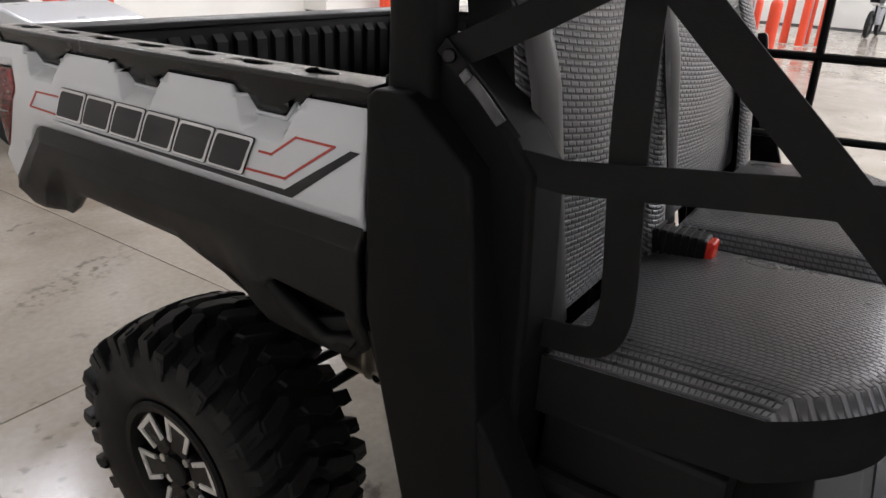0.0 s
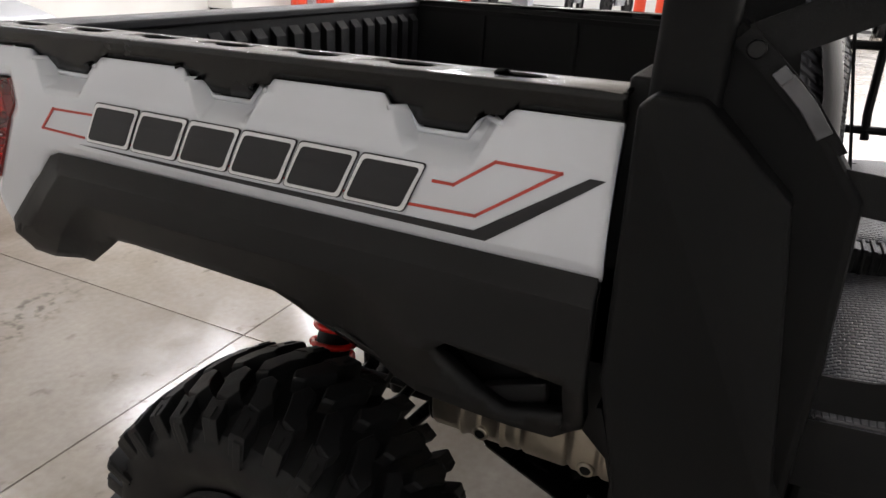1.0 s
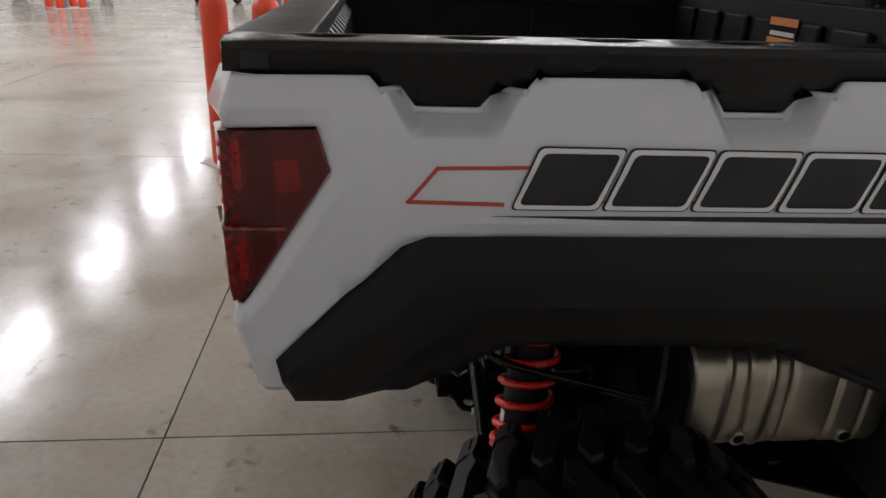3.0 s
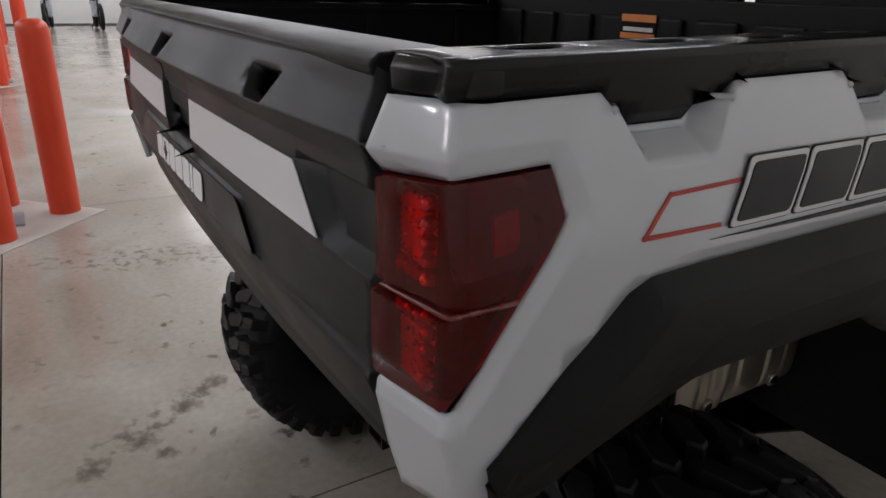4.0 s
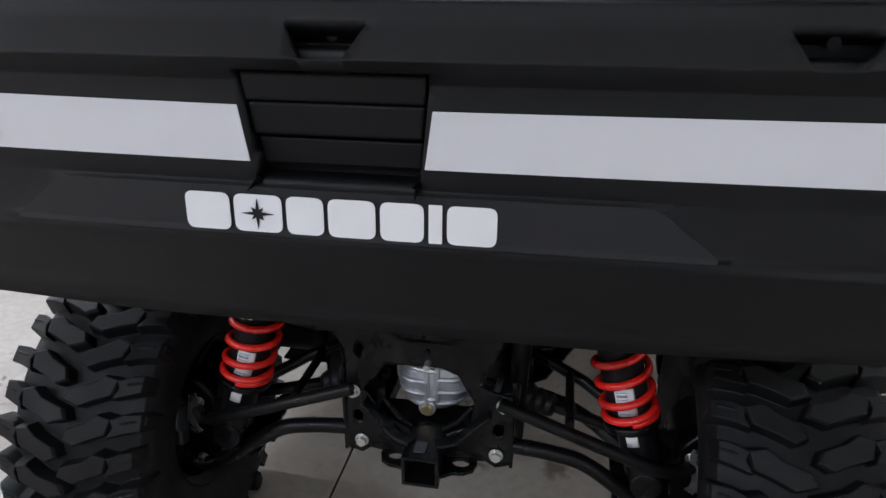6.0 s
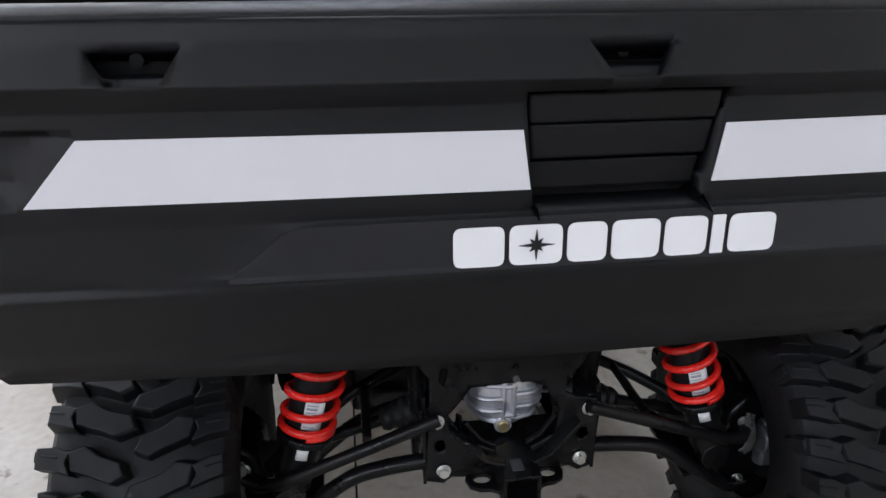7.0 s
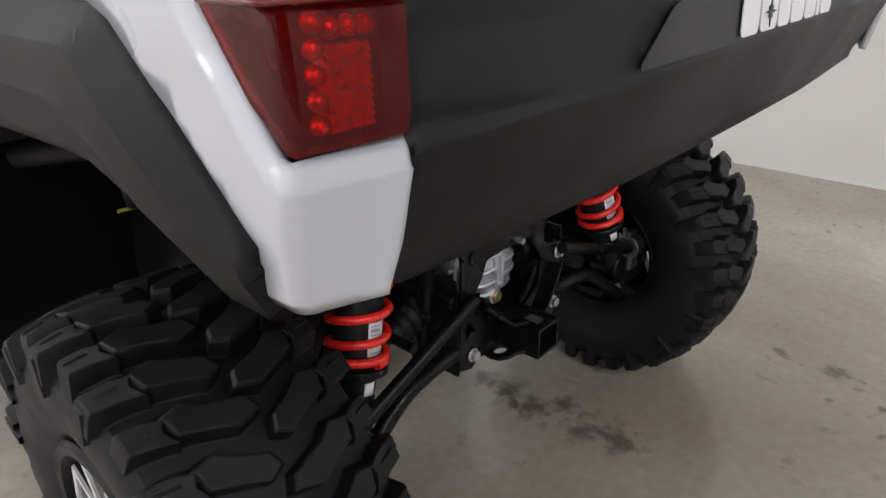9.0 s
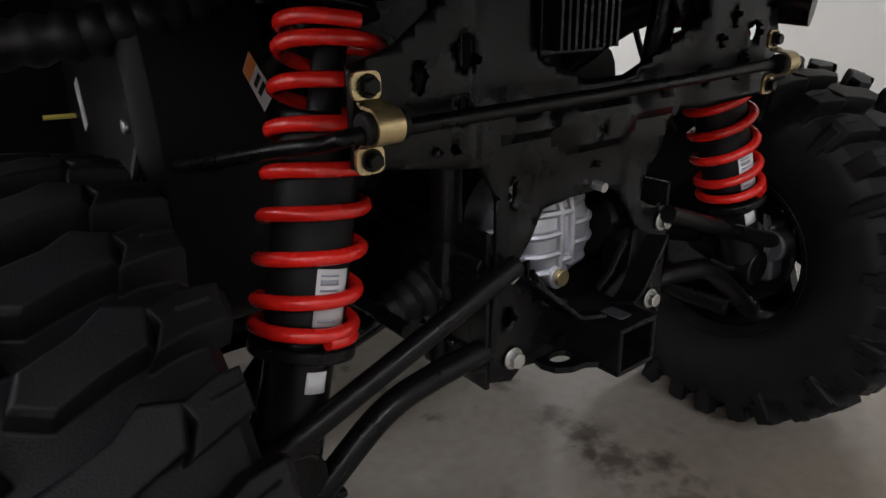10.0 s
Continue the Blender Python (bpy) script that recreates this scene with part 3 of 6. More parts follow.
def fender(sign):
    """Black wheel-arch panel below the painted side, faceted, with an air scoop."""
    fx = lerp_table(((0.80, 0.735), (0.86, 0.747), (0.93, 0.775), (1.036, 0.776), (1.042, 0.775), (1.070, 0.756), (1.08, 0.755)))

    def place(u, z):
        x = fx(z)
        edge = (0.7106 * (u - 0.07) - 0.7036 * (z - 0.938))
        if edge < 0.042:
            x = min(x, 0.776 - 0.48 * (0.042 - edge))
        # the face turns under towards the arch, more so past the crease at the tip
        d1 = ((u - 0.188) * 0.065 - (z - 0.925) * 0.066) / 0.0926
        under = max(0.0, min(1.0, (1.0 - z) / 0.07)) * max(0.0, min(1.0, (0.84 - u) / 0.10))
        x -= 0.03 * under * max(0.35, min(1.0, 0.35 + d1 / 0.05)) * max(0.0, min(1.0, edge / 0.05))
        return Vector((sign * x, u, z))
    out = [(0.063, 0.931), (0.192, 1.066), (0.212, 1.076), (1.06, 1.075), (1.068, 0.872), (1.03, 0.838), (0.975, 0.834), (0.87, 0.838), (0.80, 0.846), (0.735, 0.870), (0.655, 0.907), (0.610, 0.931),
           (0.345, 0.942), (0.307, 0.940), (0.262, 0.908), (0.20, 0.866), (0.079, 0.868)]
    scoop = [(0.868, 0.928), (0.893, 0.948), (1.042, 0.938), (1.044, 0.875), (0.965, 0.853), (0.935, 0.864)]
    bm = sheet(out, place, us=steps(0.08, 1.06, 0.02) + [0.74, 0.84], vs=[0.86, 0.88, 0.905, 0.93, 0.95, 0.975, 1.0, 1.02, 1.036, 1.042, 1.056, 1.070], holes=[scoop],
               lines=[((0.07 + 0.7106 * d, 0.938 - 0.7036 * d), (0.7106, -0.7036)) for d in (0.01, 0.02, 0.03, 0.042, 0.046)] + [((0.188 + 0.702 * d, 0.925 - 0.713 * d), (0.702, -0.713)) for d in (0.0, 0.016, 0.0325)])
    face_to(bm, (sign, 0, 0))
    arch = part("fender", bm, PLASTIC, vehicle, "black grained plastic wheel-arch panel", smooth=20, solid=0.022, bevel=0.0)
    lip = [(0.575, 0.942), (0.62, 0.938), (0.66, 0.915), (0.738, 0.878), (0.80, 0.859), (0.872, 0.851), (0.975, 0.841), (1.03, 0.845)]
    bm = strip([(sign * 0.675, u, z) for u, z in lip], 0.11, 0.006, (0, -0.3, 1))
    part("arch_lip", bm, PLASTIC, arch, smooth=30)
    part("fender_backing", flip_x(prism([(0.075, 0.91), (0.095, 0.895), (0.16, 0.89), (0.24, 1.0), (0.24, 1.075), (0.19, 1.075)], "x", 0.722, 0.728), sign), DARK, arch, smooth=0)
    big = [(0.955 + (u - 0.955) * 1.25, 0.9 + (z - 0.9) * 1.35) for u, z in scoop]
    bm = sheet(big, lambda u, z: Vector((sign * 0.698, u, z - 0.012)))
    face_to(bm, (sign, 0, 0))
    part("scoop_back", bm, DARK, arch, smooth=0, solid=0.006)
    bm = bmesh.new()
    add_prism(bm, [(0.931, 0.838), (1.013, 0.868), (1.01, 0.898), (0.924, 0.864)], "x", 0.704, 0.722)
    for v in bm.verts:
        v.co.x *= sign
    bmesh.ops.recalc_face_normals(bm, faces=bm.faces[:])
    part("scoop_plate", bm, PLASTIC, arch, smooth=0, bevel=0.002)


def poly_decal(name, pts, place, material, parent, us=(), vs=(), label="", out=(1, 0, 0), lift=0.0012):
    bm = sheet(pts, place, us=us, vs=vs)
    face_to(bm, out)
    return part(name, bm, material, parent, label, smooth=0, solid=lift)


def line_loop(pts, w):
    """Thin bands along a line of points in the plane, as quads."""
    quads = []
    for a, b in zip(pts, pts[1:]):
        a, b = Vector(a), Vector(b)
        d = (b - a).normalized()
        n = Vector((-d.y, d.x)) * w / 2
        a, b = a - d * w / 2, b + d * w / 2
        quads.append([tuple(a + n), tuple(b + n), tuple(b - n), tuple(a - n)])
    return quads


def side_decals(sign):
    def put(lift):
        return lambda u, z: Vector((sign * (side_x(z) + lift), u, z))
    o = (sign, 0, 0)
    v0 = [1.085, 1.11, 1.14, 1.175]
    sweep = [(0.275, 1.0935), (0.915, 1.096), (1.035, 1.1755), (1.052, 1.1755), (0.93, 1.0865), (0.40, 1.0905)]
    poly_decal("dark_stripe", sweep, put(0.002), CHAR_DECAL, vehicle, vs=v0, out=o, label="charcoal swept stripe decal")
    red = line_loop([(0.285, 1.105), (0.195, 1.107), (0.222, 1.139), (0.31, 1.141)], 0.0035)
    red += line_loop([(0.86, 1.143), (0.885, 1.143), (0.931, 1.1755), (1.005, 1.1755), (0.915, 1.113), (0.83, 1.111)], 0.0035)
    red += line_loop([(0.31, 1.109), (0.83, 1.110)], 0.0025)
    for q in red:
        poly_decal("pinstripe", q, put(0.0016), RED_DECAL, vehicle, vs=v0, out=o, label="thin red pinstripe decal")
    # plain slanted blocks stand for the wordmark
    w = 0.088
    for i in range(6):
        a = 0.300 + i * 0.0895
        lo, hi, sl = 1.1065 - 0.0002 * i, 1.1555, 0.022

        def quad(g):
            return rounded([(a - g * 1.3, lo - g), (a + w - 0.014 + g * 0.8, lo - g), (a + w - 0.014 + sl + g * 1.3, hi + g), (a + sl - g * 0.8, hi + g)], 0.006)
        block = poly_decal("wordmark_block", quad(0.006), put(0.0035), CHAR_DECAL, vehicle, vs=v0, out=o, label="plain slanted wordmark block with pale outline")
        poly_decal("pale_outline", quad(0.0045), put(0.0048), EDGE_DECAL, block, vs=v0, out=o)
        poly_decal("dark_fill", quad(0.0), put(0.006), CHAR_DECAL, block, vs=v0, out=o)


gate_y = lerp_table(((0.882, 0.036), (0.9, 0.026), (0.976, -0.006), (0.985, -0.0085), (1.0, -0.0055), (1.05, -0.003), (1.07, -0.006), (1.14, -0.004), (1.155, -0.002), (1.166, -0.003), (1.177, -0.0125), (1.181, -0.0135), (1.219, 0.003), (1.225, 0.002), (1.245, 0.010)))
CX = -0.008
LATCHES = (-0.448, -0.010, 0.446)


def gate_place(lift):
    def place(x, z):
        y = gate_y(z) + 0.012 * (x / 0.66) ** 2
        # the upper band bows out, most at the overhanging crease
        y -= 0.016 * (1 - (x / 0.66) ** 2) * max(0.0, min((z - 1.152) / 0.029, (1.236 - z) / 0.055))
        # tapering groove that runs from the raised field to the ends
        w = max(0.0, min(1.0, (abs(x - CX) - 0.33) / 0.31))
        y += 0.005 * w * max(0.0, 1 - abs(z - 0.985 - 0.010 * w) / (0.007 * w + 0.004))
        # sunken end fields
        e = min(1, (abs(x) - 0.515 - (1.145 - z) * 0.85) / 0.012, (1.145 - z) / 0.008, (z - 1.072) / 0.008)
        y += 0.014 * max(0, e)
        # raised lower field
        e = min(1, (0.322 + (1.05 - z) * 1.25 - abs(x - CX)) / 0.01, (1.05 - z) / 0.006, (z - 0.992) / 0.004)
        y -= 0.006 * max(0, e)
        return Vector((x, y - lift, z))
    return place


def tailgate():
    place = gate_place(0)
    bot = [(0.655, 0.884), (0.64, 0.869), (0.3, 0.859), (-0.3, 0.859), (-0.64, 0.869), (-0.655, 0.884)]
    out = [(-0.66, 0.98), (-0.662, 1.18), (-0.655, 1.234), (0.655, 1.234), (0.662, 1.18), (0.66, 0.98)] + bot
    handle = [(CX - 0.1, 1.168), (CX + 0.1, 1.168), (CX + 0.088, 1.052), (CX - 0.088, 1.052)]
    latches = [[(c - 0.042, 1.213), (c + 0.042, 1.213), (c + 0.022, 1.182), (c - 0.022, 1.182)] for c in LATCHES]
    bm = sheet(out, place, us=steps(-0.65, 0.65, 0.02), vs=steps(0.878, 1.23, 0.012) + [1.145, 1.137, 1.072, 1.05, 1.044, 1.002, 0.997, 0.992, 0.987, 0.983, 0.978], holes=[handle, *latches])
    face_to(bm, (0, -1, 0))
    gate = part("tailgate", bm, GATE, vehicle, "black plastic tailgate with faceted panels", smooth=24, solid=0.03)
    # raised field in smoother plastic
    fld = [(CX - 0.322, 1.047), (CX + 0.322, 1.047), (CX + 0.39, 0.994), (CX - 0.39, 0.994)]
    poly_decal("gate_field", rounded(fld, 0.012), lambda x, z: Vector((x, gate_y(z) + 0.012 * (x / 0.66) ** 2 - 0.0075, z)), GATE_SMOOTH, gate, us=steps(-0.4, 0.4, 0.05), vs=(1.0, 1.03), out=(0, -1, 0), label="smoother dark grey raised field")
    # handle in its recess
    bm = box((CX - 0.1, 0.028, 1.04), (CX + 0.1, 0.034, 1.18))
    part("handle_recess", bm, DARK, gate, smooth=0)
    for z0, z1, y0, y1 in ((1.136, 1.1655, -0.004, 0.008), (1.1, 1.1345, 0.002, 0.012), (1.066, 1.096, 0.014, 0.022)):
        k0, k1 = 0.088 + (z0 - 1.052) * 0.1 - 0.003, 0.088 + (z1 - 1.052) * 0.1 - 0.003
        bm = bmesh.new()
        v = [bm.verts.new(p) for p in ((CX - k0, y0 + 0.003, z0), (CX + k0, y0 + 0.003, z0), (CX + k1, y0, z1), (CX - k1, y0, z1), (CX - k0, y1, z0), (CX + k0, y1, z0), (CX + k1, y1, z1), (CX - k1, y1, z1))]
        for f in ((0, 1, 2, 3), (7, 6, 5, 4), (0, 4, 5, 1), (3, 2, 6, 7), (0, 3, 7, 4), (1, 5, 6, 2)):
            bm.faces.new([v[i] for i in f])
        bmesh.ops.recalc_face_normals(bm, faces=bm.faces[:])
        part("handle_slat", bm, PLASTIC, gate, "black pull handle slat", smooth=0, bevel=0.003)
    for c in LATCHES:
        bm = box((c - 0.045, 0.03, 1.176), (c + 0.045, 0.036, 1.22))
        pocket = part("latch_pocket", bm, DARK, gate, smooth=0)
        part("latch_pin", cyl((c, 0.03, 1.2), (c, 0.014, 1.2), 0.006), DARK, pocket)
    # silver stripes
    for pts in ([(0.086, 1.074), (0.094, 1.132), (0.506, 1.135), (0.562, 1.075)], [(-0.1, 1.074), (-0.109, 1.132), (-0.507, 1.135), (-0.562, 1.075)]):
        poly_decal("silver_stripe", pts, lambda x, z: Vector((x, gate_y(z) + 0.012 * (x / 0.66) ** 2 - 0.002, z)), SILVER_DECAL, gate, us=steps(-0.56, 0.56, 0.04), vs=(1.07, 1.09, 1.11, 1.13), out=(0, -1, 0), label="wide silver stripe decal")
    # plain white blocks stand for the maker's mark
    x0, w = -0.177, (0.055, 0.058, 0.045, 0.055, 0.05, 0.018, 0.055)
    for i, k in enumerate(w):
        z1, z0 = 1.0395, 0.9985
        pts = rounded([(x0, z0), (x0 + k - 0.004, z0), (x0 + k - 0.004, z1), (x0, z1)], 0.009 if i != 5 else 0.001)
        poly_decal("mark_block", pts, lambda x, z: Vector((x, gate_y(z) + 0.012 * (x / 0.66) ** 2 - 0.0105, z)), WHITE, gate, vs=(1.0, 1.02), out=(0, -1, 0), label="plain white block of the maker's mark")
        if i == 1:
            cx, cz = x0 + (k - 0.004) / 2, (z0 + z1) / 2
            star = []
            for j in range(16):
                q = 2 * math.pi * j / 16
                r = (0.0185 if j % 8 == 0 else 0.0165) if j % 4 == 0 else (0.0095 if j % 2 == 0 else 0.0048)
                star.append((cx + r * math.cos(q), cz + r * math.sin(q)))
            poly_decal("mark_star", star, lambda x, z: Vector((x, gate_y(z) + 0.012 * (x / 0.66) ** 2 - 0.0122, z)), CHAR_DECAL, gate, vs=(1.02,), out=(0, -1, 0), label="dark compass star of the maker's mark")
        x0 += k + 0.001
    # inner skin and rolled top
    bm = box((-0.652, 0.038, 0.9), (0.652, 0.09, 1.228))
    inner = part("gate_inner", bm, PLASTIC, gate, smooth=0, bevel=0.004)
    for i in range(19):
        x = -0.625 + i * 0.068
        part("rib", prism([(0.089, 0.96), (0.108, 0.97), (0.108, 1.185), (0.089, 1.205)], "x", x, x + 0.036), PLASTIC, inner, smooth=0)
    prof = [(0.013, 1.227), (0.011, 1.236), (0.020, 1.2432), (0.08, 1.2448), (0.097, 1.24), (0.097, 1.225)]
    bm = bmesh.new()
    add_prism(bm, prof, "x", -0.655, 0.655)
    part("gate_cap", bm, GATE, gate, smooth=40, bevel=0.002)


def flip_x(bm, sign):
    if sign < 0:
        bm.transform(Matrix.Diagonal((-1, 1, 1, 1)))
        bmesh.ops.reverse_faces(bm, faces=bm.faces[:])
    return bm


def bed():
    """Cargo bed: floor, ribbed walls and headboard."""
    floor_bm = box((-0.68, 0.06, 0.93), (0.68, 1.06, 0.955))
    for i in range(9):
        add_box(floor_bm, (-0.6 + i * 0.14, 0.07, 0.955), (-0.53 + i * 0.14, 1.04, 0.962))
    part("bed_floor", floor_bm, PLASTIC, vehicle, smooth=0, bevel=0.003)
    part("bed_beam", box((-0.6, 0.10, 0.852), (0.6, 0.16, 0.906)), STEEL, vehicle, "black steel beam under the bed", smooth=0, bevel=0.004)
    for s in (1, -1):
        bm = box((0.655, 0.03, 0.93), (0.675, 1.06, 1.243))
        for v in bm.verts:
            v.co.x *= s
        bmesh.ops.recalc_face_normals(bm, faces=bm.faces[:])
        wall = part("bed_wall", bm, PLASTIC, vehicle, smooth=0, bevel=0.003)
        for y in (0.32, 0.62, 0.9):
            part("wall_seam", flip_x(box((0.648, y, 0.96), (0.656, y + 0.012, 1.22)), s), PLASTIC, wall, smooth=0)
    bm = box((-0.70, 1.05, 0.93), (0.70, 1.075, 1.275))
    head = part("headboard", bm, PLASTIC, vehicle, "black plastic bed headboard", smooth=0, bevel=0.004)
    for i in range(9):
        x = -0.62 + i * 0.142
        part("head_panel", box((x, 1.036, 0.98), (x + 0.105, 1.051, 1.235)), PLASTIC, head, smooth=0, bevel=0.006)
    sign_ob = part("warning_label", box((-0.118, 1.033, 1.17), (-0.012, 1.0355, 1.24)), DARK, head, "black warning label with orange bands", smooth=0)
    for z0, z1 in ((1.224, 1.24), (1.186, 1.199)):
        part("label_band", box((-0.117, 1.031, z0), (-0.013, 1.0335, z1)), ORANGE, sign_ob, "orange label band", smooth=0)
    part("label_text", box((-0.11, 1.031, 1.203), (-0.02, 1.0335, 1.212)), LABEL, sign_ob, smooth=0)


def tyre_mesh():
    """Knobbly tyre turning round the x axis, from x = 0 inward to x = 0.25 outward."""
    w = TYRE_X1 - TYRE_X0
    prof = [(0.150, 0.05), (0.172, 0.028), (0.19, 0.018), (0.222, 0.007), (0.25, 0.004), (0.27, 0.005), (0.286, 0.008), (0.302, 0.020), (0.314, 0.05), (0.323, w / 2)]
    prof += [(r, w - x) for r, x in prof[-2::-1]]
    bm = revolve(prof, 72)
    n = 31

    def lug(q0, corners, r0, r1, fall=0.02, cham=0.005):
        """A block with chamfered top edges; corners are (x, angle)."""
        cx = sum(c[0] for c in corners) / len(corners)
        cq = sum(c[1] for c in corners) / len(corners)
        rows = []
        for r_off, shrink in ((None, 1.12), (cham, 1.03), (0.0, 0.93)):
            row = []
            for x, dq in corners:
                xx, qq = cx + (x - cx) * (shrink - 0.05), cq + (dq - cq) * shrink * 0.80
                edge = max(0, abs(xx - w / 2) - 0.03) / 0.105
                top = r1 - fall * edge * edge
                r = r0 if r_off is None else top - r_off
                q = q0 + qq
                row.append(bm.verts.new((xx, r * math.cos(q), r * math.sin(q))))
            rows.append(row)
        k = len(corners)
        fs = [bm.faces.new(rows[2])]
        for lo, hi in zip(rows, rows[1:]):
            fs += [bm.faces.new((lo[i], lo[(i + 1) % k], hi[(i + 1) % k], hi[i])) for i in range(k)]
        bmesh.ops.recalc_face_normals(bm, faces=fs)
        if fs[0].normal.dot(fs[0].calc_center_median() * Vector((0, 1, 1))) < 0:
            bmesh.ops.reverse_faces(bm, faces=fs)
    p = 2 * math.pi / n
    for i in range(n):
        for half in (0, 1):
            q = (i + 0.5 * half) * p
            f = (lambda x: x) if half == 0 else (lambda x: w - x)
            # centre block
            j = 0.012 if i % 2 else 0.0
            lug(q, [(f(0.158 - j), 0.100), (f(0.124), 0.138), (f(0.096), 0.092), (f(0.060), 0.044), (f(0.053), -0.064), (f(0.080), -0.084), (f(0.102), -0.024), (f(0.150 - j), 0.028)], 0.308, TYRE_R, 0.016)
            # shoulder block, long and short by turns
            e = 0.0 if i % 2 else 0.010
            lug(q, [(f(0.064), 0.082), (f(0.034), 0.044), (f(0.002 + e), 0.018), (f(0.002 + e), -0.100), (f(0.034), -0.088), (f(0.060), -0.046), (f(0.054), 0.006)], 0.288, TYRE_R - 0.001, 0.016)
            if i % 2:
                lug(q, [(f(0.0075), -0.010), (f(-0.001), -0.016), (f(-0.001), -0.078), (f(0.0075), -0.084)], 0.268, 0.322, 0.0, 0.003)
            # sipes: thin raised lips
            lug(q, [(f(0.040), -0.020), (f(0.014), -0.040), (f(0.014), -0.045), (f(0.040), -0.025)], 0.31, TYRE_R + 0.0012, 0.016, 0.0006)
    return bm


def wheel(sign, y, name="wheel"):
    hub = Matrix.Translation((sign * TYRE_X0, y, AXLE_Z)) @ Matrix.Diagonal((sign, 1, 1, 1))
    w = TYRE_X1 - TYRE_X0

    def fix(bm):
        bm.transform(hub)
        # the tread is pressed flat where it stands
        for v in bm.verts:
            v.co.z = max(v.co.z, 0.0005)
        if sign < 0:
            bmesh.ops.reverse_faces(bm, faces=bm.faces[:])
        return bm
    o = w - 0.235
    rim = revolve([(0.168, 0.03), (0.175, 0.035), (0.168, 0.05), (0.155, 0.07), (0.15, 0.17 + o), (0.16, 0.205 + o), (0.176, 0.215 + o), (0.17, 0.222 + o), (0.155, 0.22 + o), (0.146, 0.205 + o), (0.143, 0.18 + o), (0.143, 0.165 + o), (0.148, 0.160 + o)], 48)
    ob = part(name, fix(rim), DARK, vehicle, "black alloy wheel with machined silver accents", smooth=40)
    part("tyre", fix(tyre_mesh()), RUBBER, ob, "black knobbly off-road tyre", smooth=30)
    for k in range(6):
        q = 2 * math.pi * k / 6 + 0.35
        rot = Matrix.Rotation(q, 4, "X")
        bm = bmesh.new()
        add_prism(bm, [(0.045, -0.026), (0.148, -0.044), (0.148, 0.044), (0.045, 0.026)], "x", 0.176 + o, 0.206 + o)
        bm.transform(rot)
        part("spoke", fix(bm), STEEL, ob, smooth=0, bevel=0.004)
        bm = bmesh.new()
        for a in (-1, 1):
            add_prism(bm, [(0.075, a * 0.031), (0.138, a * 0.042), (0.138, a * 0.030), (0.075, a * 0.020)], "x", 0.206 + o, 0.2105 + o)
        add_prism(bm, [(0.126, -0.030), (0.138, -0.030), (0.138, 0.030), (0.126, 0.030)], "x", 0.206 + o, 0.2105 + o)
        bm.transform(rot)
        part("machined_accent", fix(bm), MACHINED, ob, "bright machined accent", smooth=0)
        c, d = 0.052 * math.cos(q + 0.5), 0.052 * math.sin(q + 0.5)
        if k % 3 != 1:
            part("wheel_nut", fix(cyl((0.19 + o, c, d), (0.209 + o, c, d), 0.0105, seg=6)), ZINC, ob, smooth=0)
    part("hub_disc", fix(cyl((0.155 + o, 0, 0), (0.198 + o, 0, 0), 0.068, seg=28)), STEEL, ob, bevel=0.004)
    part("hub_cap", fix(cyl((0.16 + o, 0, 0), (0.215 + o, 0, 0), 0.036)), PLASTIC, ob, bevel=0.004)
    return ob


def pillar_panel(sign):
    """Black upright panel between bed and cab, with a chamfered upper corner."""
    pts = [(1.168, 0.60), (1.100, 0.88), (1.080, 0.96), (1.072, 1.258), (1.086, 1.268), (1.13, 1.267), (1.223, 1.180), (1.276, 0.86), (1.30, 0.62)]
    bm = prism(pts, "x", 0.69, 0.778)
    for v in bm.verts:
        if v.co.x > 0.75:
            # the face leans in towards its upper front corner
            up = max(0.0, min(1.0, (v.co.z - 0.86) / 0.36))
            v.co.x -= up * (0.012 + 0.022 * max(0.0, min(1.0, (v.co.y - 1.09) / 0.10)))
        v.co.x *= sign
    bmesh.ops.recalc_face_normals(bm, faces=bm.faces[:])
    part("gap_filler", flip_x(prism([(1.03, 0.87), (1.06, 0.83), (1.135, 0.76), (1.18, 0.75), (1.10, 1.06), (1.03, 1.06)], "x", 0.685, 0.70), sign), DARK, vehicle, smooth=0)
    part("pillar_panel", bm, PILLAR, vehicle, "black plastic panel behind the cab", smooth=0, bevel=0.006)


for s in (1, -1):
    before = set(bpy.data.objects)
    bed_side(s)
    bed_rail(s)
    fender(s)
    side_decals(s)
    if s < 0:
        # this side sits a little further in
        for ob in set(bpy.data.objects) - before:
            ob.data.transform(Matrix.Translation((0.008, 0, 0)))
    wheel(s, AXLE_Y)
    pillar_panel(s)
tailgate()
bed()


# ---------------------------------------------------------------- undercarriage
def flip(bm, sign):
    if sign < 0:
        bm.transform(Matrix.Diagonal((-1, 1, 1, 1)))
        bmesh.ops.reverse_faces(bm, faces=bm.faces[:])
    return bm


def circle(cx, cz, rx, rz=None, n=14):
    rz = rx if rz is None else rz
    return [(cx + rx * math.cos(2 * math.pi * k / n), cz + rz * math.sin(2 * math.pi * k / n)) for k in range(n)]


def hex_bolt(at, parent, r=0.0105, material=None, h=0.012):
    x, y, z = at
    bm = cyl((x, y, z), (x, y - 0.003, z), r * 1.35, seg=20)
    add_cyl(bm, (x, y - 0.003, z), (x, y - h, z), r, seg=6)
    return part("bolt", bm, material or ZINC, parent, "zinc-plated hex bolt", smooth=30, bevel=0.001)


